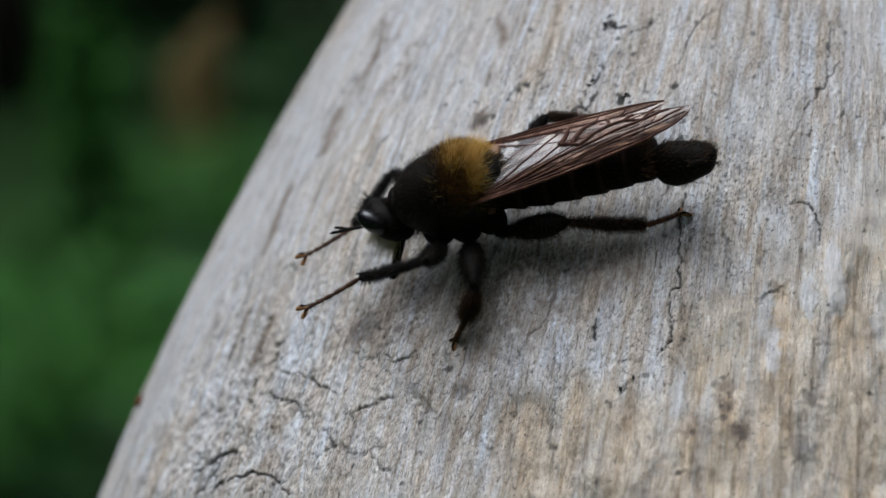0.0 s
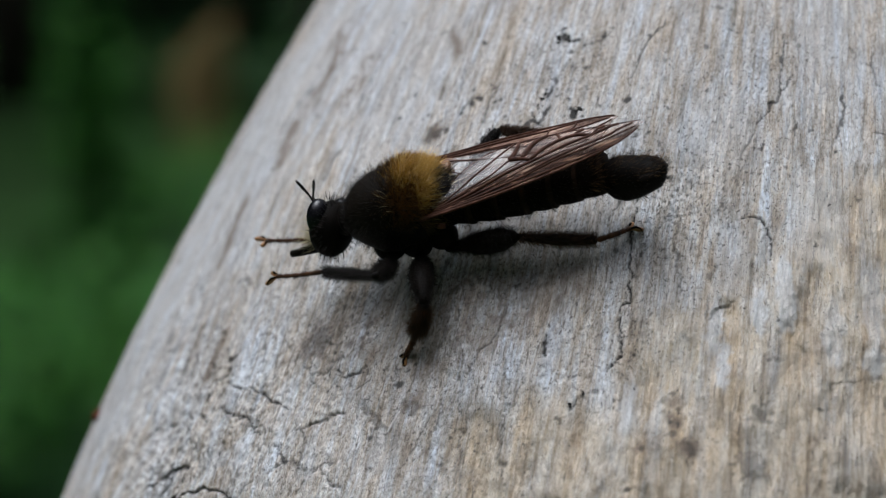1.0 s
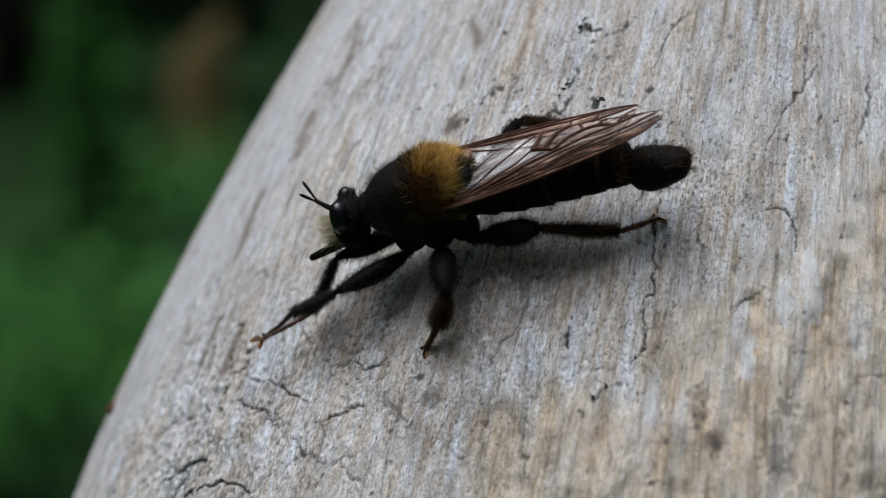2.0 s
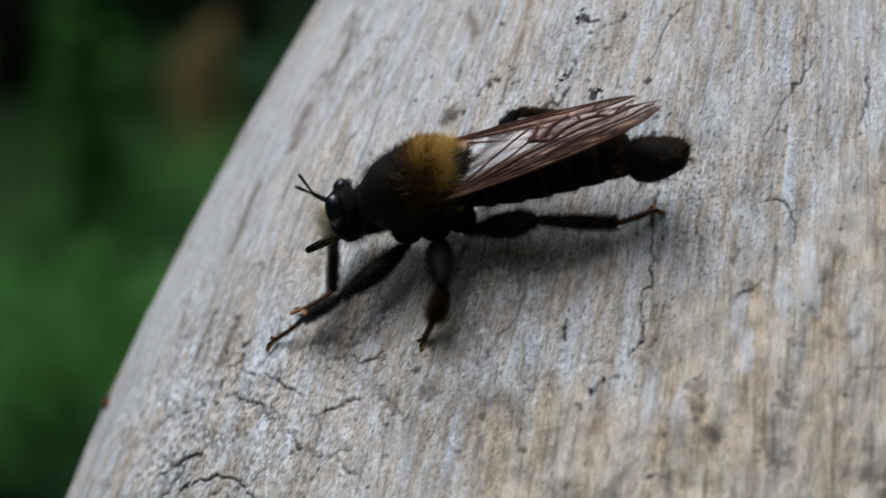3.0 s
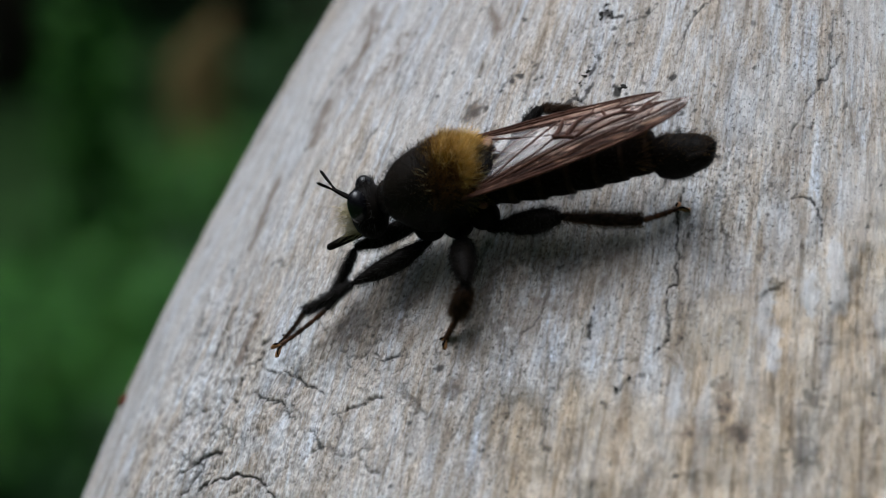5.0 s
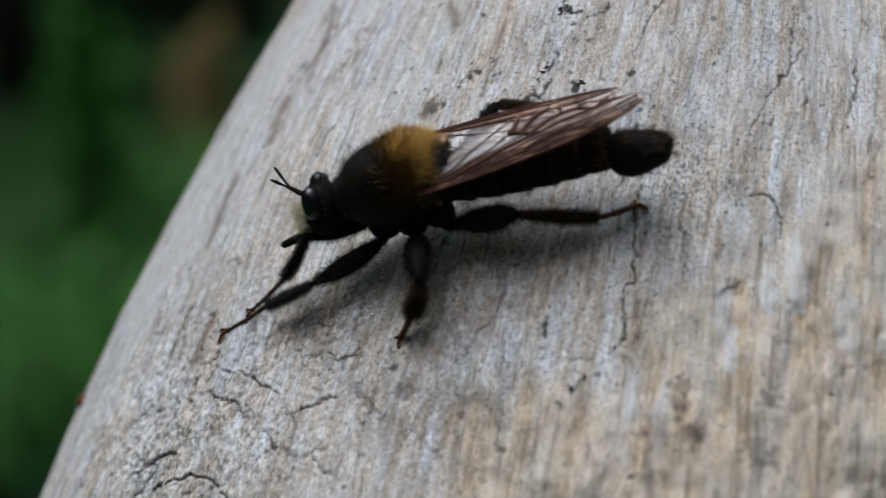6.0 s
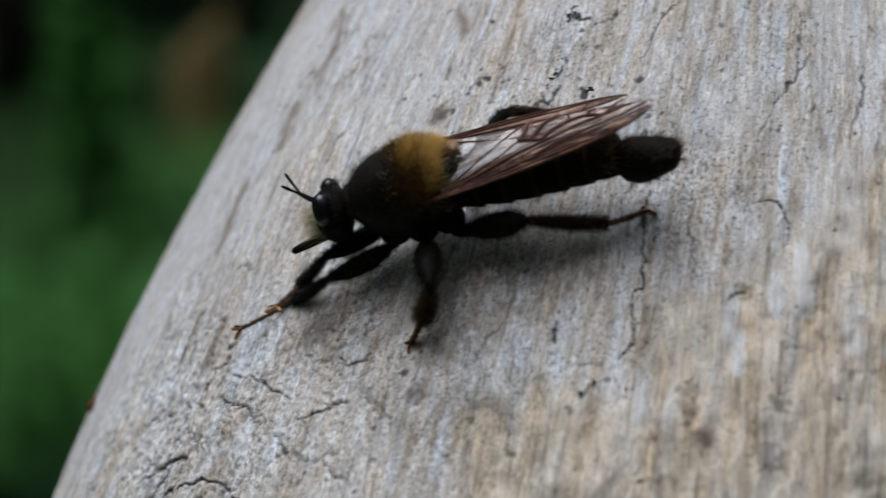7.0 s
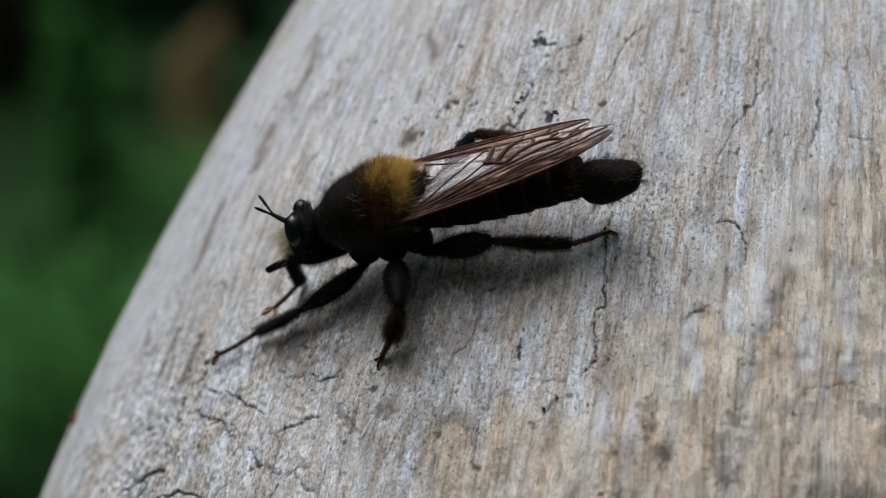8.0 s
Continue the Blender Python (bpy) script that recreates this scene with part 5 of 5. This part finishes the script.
thorax()
abdomen()
both_wings()
HEAD = head()
HIP_L, HIP_R = (0.7, 1.5, 1.3), (0.9, -1.2, 1.3)
FORE_L = leg("fore", HIP_L, (5.68, 4.2, 0.59), (9.62, 3.65, -1.49), (12.77, 3.92, -3.74))
FORE_R = leg("fore", HIP_R, (6.49, 0.25, 1.24), (8.98, 3.17, -1.2), (12.6, 3.08, -3.7))
leg("middle", (-1.3, 2.0, 1.5), (-2.16, 6.8, 1.65), (-0.8, 6.96, -0.72), (0.42, 7.48, -2.08))
leg("middle", (-1.3, -2.0, 1.5), (-1.2, -4.6, 2.8), (-1.6, -6.2, 1.6), (-2.4, -6.9, 0.7))
leg("hind", (-3.2, 2.0, 1.85), (-8.27, 2.88, 2.56), (-13.23, 2.62, 0.88), (-15.05, 0.82, -0.2))
leg("hind", (-2.9, -2.0, 2.1), (-6.6, -6.2, 4.1), (-8.9, -6.95, 2.5), (-10.3, -7.1, 1.5), 0.72)


# ---- the forest behind ----
def leaves(count, spread, size, rng2, flat=0.3, lo=0.0):
    """Many small bent leaves in a cloud: spread is its half size in x, y, z."""
    verts, faces = [], []
    for _ in range(count):
        c = Vector([rng2.gauss(0, 0.45) * s for s in spread])
        c.z = max(c.z + spread[2], lo)
        m = Matrix.Translation(c) @ Euler((rng2.uniform(-1, 1) * (1 - flat), rng2.uniform(-1, 1) * (1 - flat), rng2.uniform(0, 6.28))).to_matrix().to_4x4()
        L = size * rng2.uniform(0.6, 1.3)
        n = len(verts)
        verts += [m @ Vector(v) for v in ((0, 0, 0), (0.45 * L, 0.26 * L, 0.05 * L), (L, 0, -0.12 * L), (0.45 * L, -0.26 * L, 0.05 * L))]
        faces.append((n, n + 1, n + 2, n + 3))
    return verts, faces


def shrub(name, label, x, y, height, wide, count, size, mat, seed):
    r2 = random.Random(seed)
    top = tagged(new(name), label, "shrub")
    top.matrix_world = pose(x, y, 0)
    for k in range(6):
        a, lean = r2.uniform(0, 6.28), r2.uniform(0.1, 0.45)
        part("stem", tube([(0.05 * math.cos(a), 0.05 * math.sin(a), -0.02), (lean * wide * 0.5 * math.cos(a), lean * wide * 0.5 * math.sin(a), height * 0.5), (lean * wide * math.cos(a), lean * wide * math.sin(a), height * 0.85)], (0.012, 0.008, 0.003), 6), BARK, top)
    tagged(part("foliage", leaves(count, (wide, wide, height * 0.5), size, r2, 0.25, 0.03), mat, top, smooth=False), kind="stuff")
    return top


def tree(name, label, x, y, height, radius, bark, seed):
    r2 = random.Random(seed)
    top = tagged(new(name), label, "tree")
    top.matrix_world = pose(x, y, 0)
    n = 14
    bow = [(0.12 * noise.noise(Vector((k * 0.4, seed, 0))), 0.12 * noise.noise(Vector((k * 0.4, seed, 9))), height * k / n - 0.1) for k in range(n + 1)]
    trunk = part("trunk", tube(bow, [radius * (1.25 if k == 0 else 1 - 0.85 * k / n) for k in range(n + 1)], 20), bark, top)
    clouds = []
    for k in range(16):
        z = height * r2.uniform(0.35, 0.97)
        a, reach = r2.uniform(0, 6.28), (height - z) * 0.28 + 0.7
        end = Vector((reach * math.cos(a), reach * math.sin(a), z + 0.25 * reach))
        part("limb", tube([(0, 0, z), end * 0.5 + Vector((0, 0, z * 0.5 + 0.1)), end], (radius * 0.22, radius * 0.13, 0.01), 6), bark, trunk)
        clouds.append(moved(leaves(260, (reach * 0.7, reach * 0.7, 0.45), 0.14, r2), Matrix.Translation(end * 0.75 + Vector((0, 0, z * 0.25 - 0.4)))))
    tagged(part("crown", joined(*clouds), LEAF, top, smooth=False), kind="stuff")
    return top


def stump(x, y, height, radius):
    """A snapped-off stem with a torn, slanting top."""
    n, rows, verts, faces = 28, 12, [], []
    for k in range(rows + 1):
        for i in range(n):
            a = 2 * math.pi * i / n
            r = radius * (1 + 0.5 * math.exp(-5 * k / rows) + 0.12 * noise.noise(Vector((3 * math.cos(a), 3 * math.sin(a), k * 0.3))))
            z = height * k / rows + (0.08 * math.cos(a) + 0.05 * noise.noise(Vector((i * 1.7, 4, 0)))) * (k / rows) ** 3
            verts.append((r * math.cos(a), r * math.sin(a), z - 0.03))
    for k in range(rows):
        for i in range(n):
            j = (i + 1) % n
            faces.append((k * n + i, k * n + j, (k + 1) * n + j, (k + 1) * n + i))
    faces.append(tuple(range(rows * n, (rows + 1) * n)))
    ob = new("tree_stump", mesh_of("tree_stump", verts, faces, STUMP))
    ob.matrix_world = pose(x, y, 0)
    return tagged(ob, "snapped brown tree stump among green undergrowth", "tree stump")


stump(-0.69, 8.0, 0.71, 0.085)
tree("pine_tree", "tall pine with reddish brown bark in the forest", -2.9, 12.5, 13, 0.13, PINE_BARK, 1)
tree("birch_tree", "slender dark forest tree among undergrowth", -2.1, 14.0, 14, 0.16, BARK, 2)
tree("spruce_tree", "dark spruce trunk in the shaded forest", -0.45, 12.0, 15, 0.2, BARK, 3)
tree("spruce_tree", "dark spruce trunk in the shaded forest", -3.7, 13.2, 15, 0.2, BARK, 4)
tree("spruce_tree", "dark spruce trunk in the shaded forest", 2.5, 13.0, 15, 0.2, BARK, 5)
shrub("hazel_bush", "low leafy green forest bush", -0.78, 5.6, 0.40, 0.42, 3200, 0.05, FERN, 6)
shrub("hazel_bush", "low leafy green forest bush", -0.25, 6.3, 0.42, 0.5, 2200, 0.05, LEAF, 7)
shrub("young_sapling", "slender leafy green sapling", -0.88, 7.0, 1.15, 0.10, 1100, 0.055, FERN, 8)
shrub("hazel_bush", "low leafy green forest bush", -0.62, 7.4, 0.46, 0.38, 3000, 0.05, FERN, 11)
shrub("fern_clump", "bright green fern clump on the forest floor", -0.76, 5.0, 0.36, 0.22, 1700, 0.045, FERN, 12)
shrub("hazel_bush", "dark leafy forest bush", -0.2, 9.0, 0.8, 0.5, 2400, 0.06, LEAF, 9)
shrub("fern_clump", "green fern clump on the forest floor", -0.5, 4.9, 0.22, 0.35, 1500, 0.045, LEAF, 10)


# ---- what moves: the fly rubs its forelegs and wipes its head ----
def fore_rows(hip, lengths, poses):
    """Rows for femur, tibia and tarsus from aimed joints: seconds, knee, ankle, toe."""
    rows = ([], [], [])
    for t, *joints in poses:
        p = Vector(hip)
        for k, (length, aim) in enumerate(zip(lengths, joints)):
            q = p + (Vector(aim) - p).normalized() * length
            rows[k].append((t, along(p, q)))
            p = q
    return rows


def eased(poses, step=0.1):
    """The same joints at even small steps, gliding through pose after pose."""
    out, last = [], len(poses) - 1

    def speed(i, k):
        a, b = max(i - 1, 0), min(i + 1, last)
        return (Vector(poses[b][k]) - Vector(poses[a][k])) / (poses[b][0] - poses[a][0])

    for i in range(last):
        t0, t1 = poses[i][0], poses[i + 1][0]
        n, dt = max(1, round((t1 - t0) / step)), t1 - t0
        for q in range(n):
            w = q / n
            joints = []
            for k in (1, 2, 3):
                p, r = Vector(poses[i][k]), Vector(poses[i + 1][k])
                joints.append(p * (2 * w ** 3 - 3 * w * w + 1) + r * (3 * w * w - 2 * w ** 3) + speed(i, k) * dt * (w ** 3 - 2 * w * w + w) + speed(i + 1, k) * dt * (w ** 3 - w * w))
            out.append((t0 + dt * w, *joints))
    return out + [poses[-1]]


def motions():
    # seconds, then knee, ankle and toe of the left foreleg
    left = [
        (0, (0.34, 6.45, 4.49), (4.80, 7.09, 4.40), (8.41, 9.30, 4.45)),
        (0.5, (1.56, 6.40, 4.48), (5.70, 5.26, 3.13), (9.31, 4.27, 2.06)),
        (1, (0.27, 6.46, 4.47), (4.35, 4.65, 3.90), (8.09, 3.71, 3.31)),
        (1.5, (-0.28, 6.15, 4.80), (4.13, 6.32, 6.30), (7.10, 4.44, 4.60)),
        (1.7, (2.77, 6.10, 4.36), (6.68, 4.37, 2.95), (10.18, 3.38, 1.53)),
        (2.1, (5.90, 4.20, 0.90), (10.0, 4.00, -0.90), (12.9, 3.40, -3.40)),
        (2.8, (6.09, 3.08, -0.48), (10.17, 2.75, -2.34), (13.52, 2.75, -4.34)),
        (3, (5.40, 4.90, 0.60), (9.10, 3.90, -1.80), (12.25, 3.20, -4.0)),
        (3.5, (5.86, 4.02, 0.11), (9.99, 3.84, -1.65), (12.78, 3.08, -4.25)),
        (3.7, (5.91, 4.25, 1.08), (10.07, 4.43, -0.64), (12.65, 3.62, -3.45)),
        (4, (6.42, 2.91, 0.90), (6.77, 7.34, 0.20), (10.23, 7.59, -1.58)),
        (4.5, (6.00, 3.44, -0.43), (9.79, 2.27, -2.55), (13.42, 2.94, -3.83)),
        (5, (5.91, 4.25, 1.08), (10.07, 4.43, -0.64), (12.65, 3.62, -3.45)),
        (5.4, (6.08, 2.77, -0.77), (10.19, 2.31, -2.53), (13.71, 3.02, -4.06)),
        (6, (6.15, 3.30, -0.07), (10.22, 2.72, -1.90), (13.78, 2.91, -3.47)),
        (6.5, (5.04, 5.49, 1.34), (9.09, 5.12, -0.59), (12.19, 4.93, -2.95)),
        (7, (6.29, 2.05, -0.45), (9.86, 0.86, -2.90), (13.49, 2.25, -3.37)),
        (7.2, (6.06, 3.96, 1.59), (9.80, 2.31, -0.28), (12.59, 0.42, -2.26)),
        (7.5, (5.55, 4.85, 1.42), (9.24, 3.51, -0.79), (12.45, 3.35, -3.00)),
        (8, (6.05, 3.17, -0.55), (10.08, 2.58, -2.46), (13.60, 2.43, -4.11)),
    ]
    # the same for the right foreleg, which passes behind the head
    right = [
        (0, (4.96, -5.37, 2.27), (7.94, -2.10, 0.68), (11.52, 0.39, 0.85)),
        (0.5, (4.46, -5.85, 1.96), (7.94, -2.77, -1.03), (11.59, -1.34, -1.20)),
        (1, (4.21, -6.08, 1.13), (7.53, -3.10, -0.10), (10.09, -1.28, 2.21)),
        (1.5, (3.50, -6.43, 2.09), (6.76, -3.14, 1.42), (8.29, 0.22, 2.67)),
        (1.7, (6.33, 1.08, 1.62), (7.14, -0.84, -0.16), (10.69, 2.74, 1.21)),
        (2.1, (6.30, 1.10, 1.40), (8.90, 2.90, -1.50), (11.5, 5.20, -1.60)),
        (2.8, (5.90, 1.78, 2.24), (8.83, 0.90, -1.05), (9.76, 4.66, -0.60)),
        (3, (6.78, -1.32, 0.81), (6.80, 2.92, -0.70), (7.68, 6.22, 1.19)),
        (3.5, (6.41, 0.71, 0.41), (9.65, 2.29, -2.30), (12.06, 5.21, -1.40)),
        (4, (6.43, 0.31, -0.09), (7.00, 4.77, -0.24), (9.80, 4.99, -2.94)),
        (4.5, (6.31, 1.09, 1.82), (8.41, -0.34, -1.89), (10.25, 3.08, -1.56)),
        (5, (6.43, 0.80, 0.90), (8.90, 3.10, -1.60), (12.10, 4.90, -2.60)),
        (5.4, (6.33, 1.08, 1.62), (8.71, 3.00, -1.30), (11.85, 4.60, -2.20)),
        (6, (6.14, 1.38, 2.10), (9.04, 1.03, -1.32), (12.26, 1.31, -3.51)),
        (6.5, (6.29, 1.18, 1.10), (8.93, 3.04, -2.04), (11.00, 6.19, -1.02)),
        (7, (6.05, 1.67, 1.09), (9.08, 0.45, -2.01), (9.50, 3.96, -0.35)),
        (7.5, (6.29, 1.19, 1.56), (9.45, 2.80, -1.22), (12.98, 2.63, -2.86)),
        (8, (6.01, 1.54, 2.40), (7.01, -0.62, -1.42), (7.99, 2.96, -0.23)),
    ]
    for pieces, hip, poses in ((FORE_L, HIP_L, left), (FORE_R, HIP_R, right)):
        for piece, rows in zip(pieces, fore_rows(hip, LENGTHS["fore"], eased(poses))):
            walk(piece, rows)
    walk(HEAD, [(t, pose(*(NECK * MM), rx, ry, rz)) for t, rx, ry, rz in (
        (0.0, 34, 41, 28), (0.2, 37, 31, 14), (0.5, 39, 18, -5), (0.8, 41, 10, -18), (1.0, 42, 5, -27), (1.3, 43, 0, -31), (1.5, 43, -2, -29), (1.6, 34, -1, -14), (1.7, 25, 0, -3), (1.9, 18, 0, 0), (2.8, 18, 0, 0), (8.0, 18, 0, 0))])


motions()
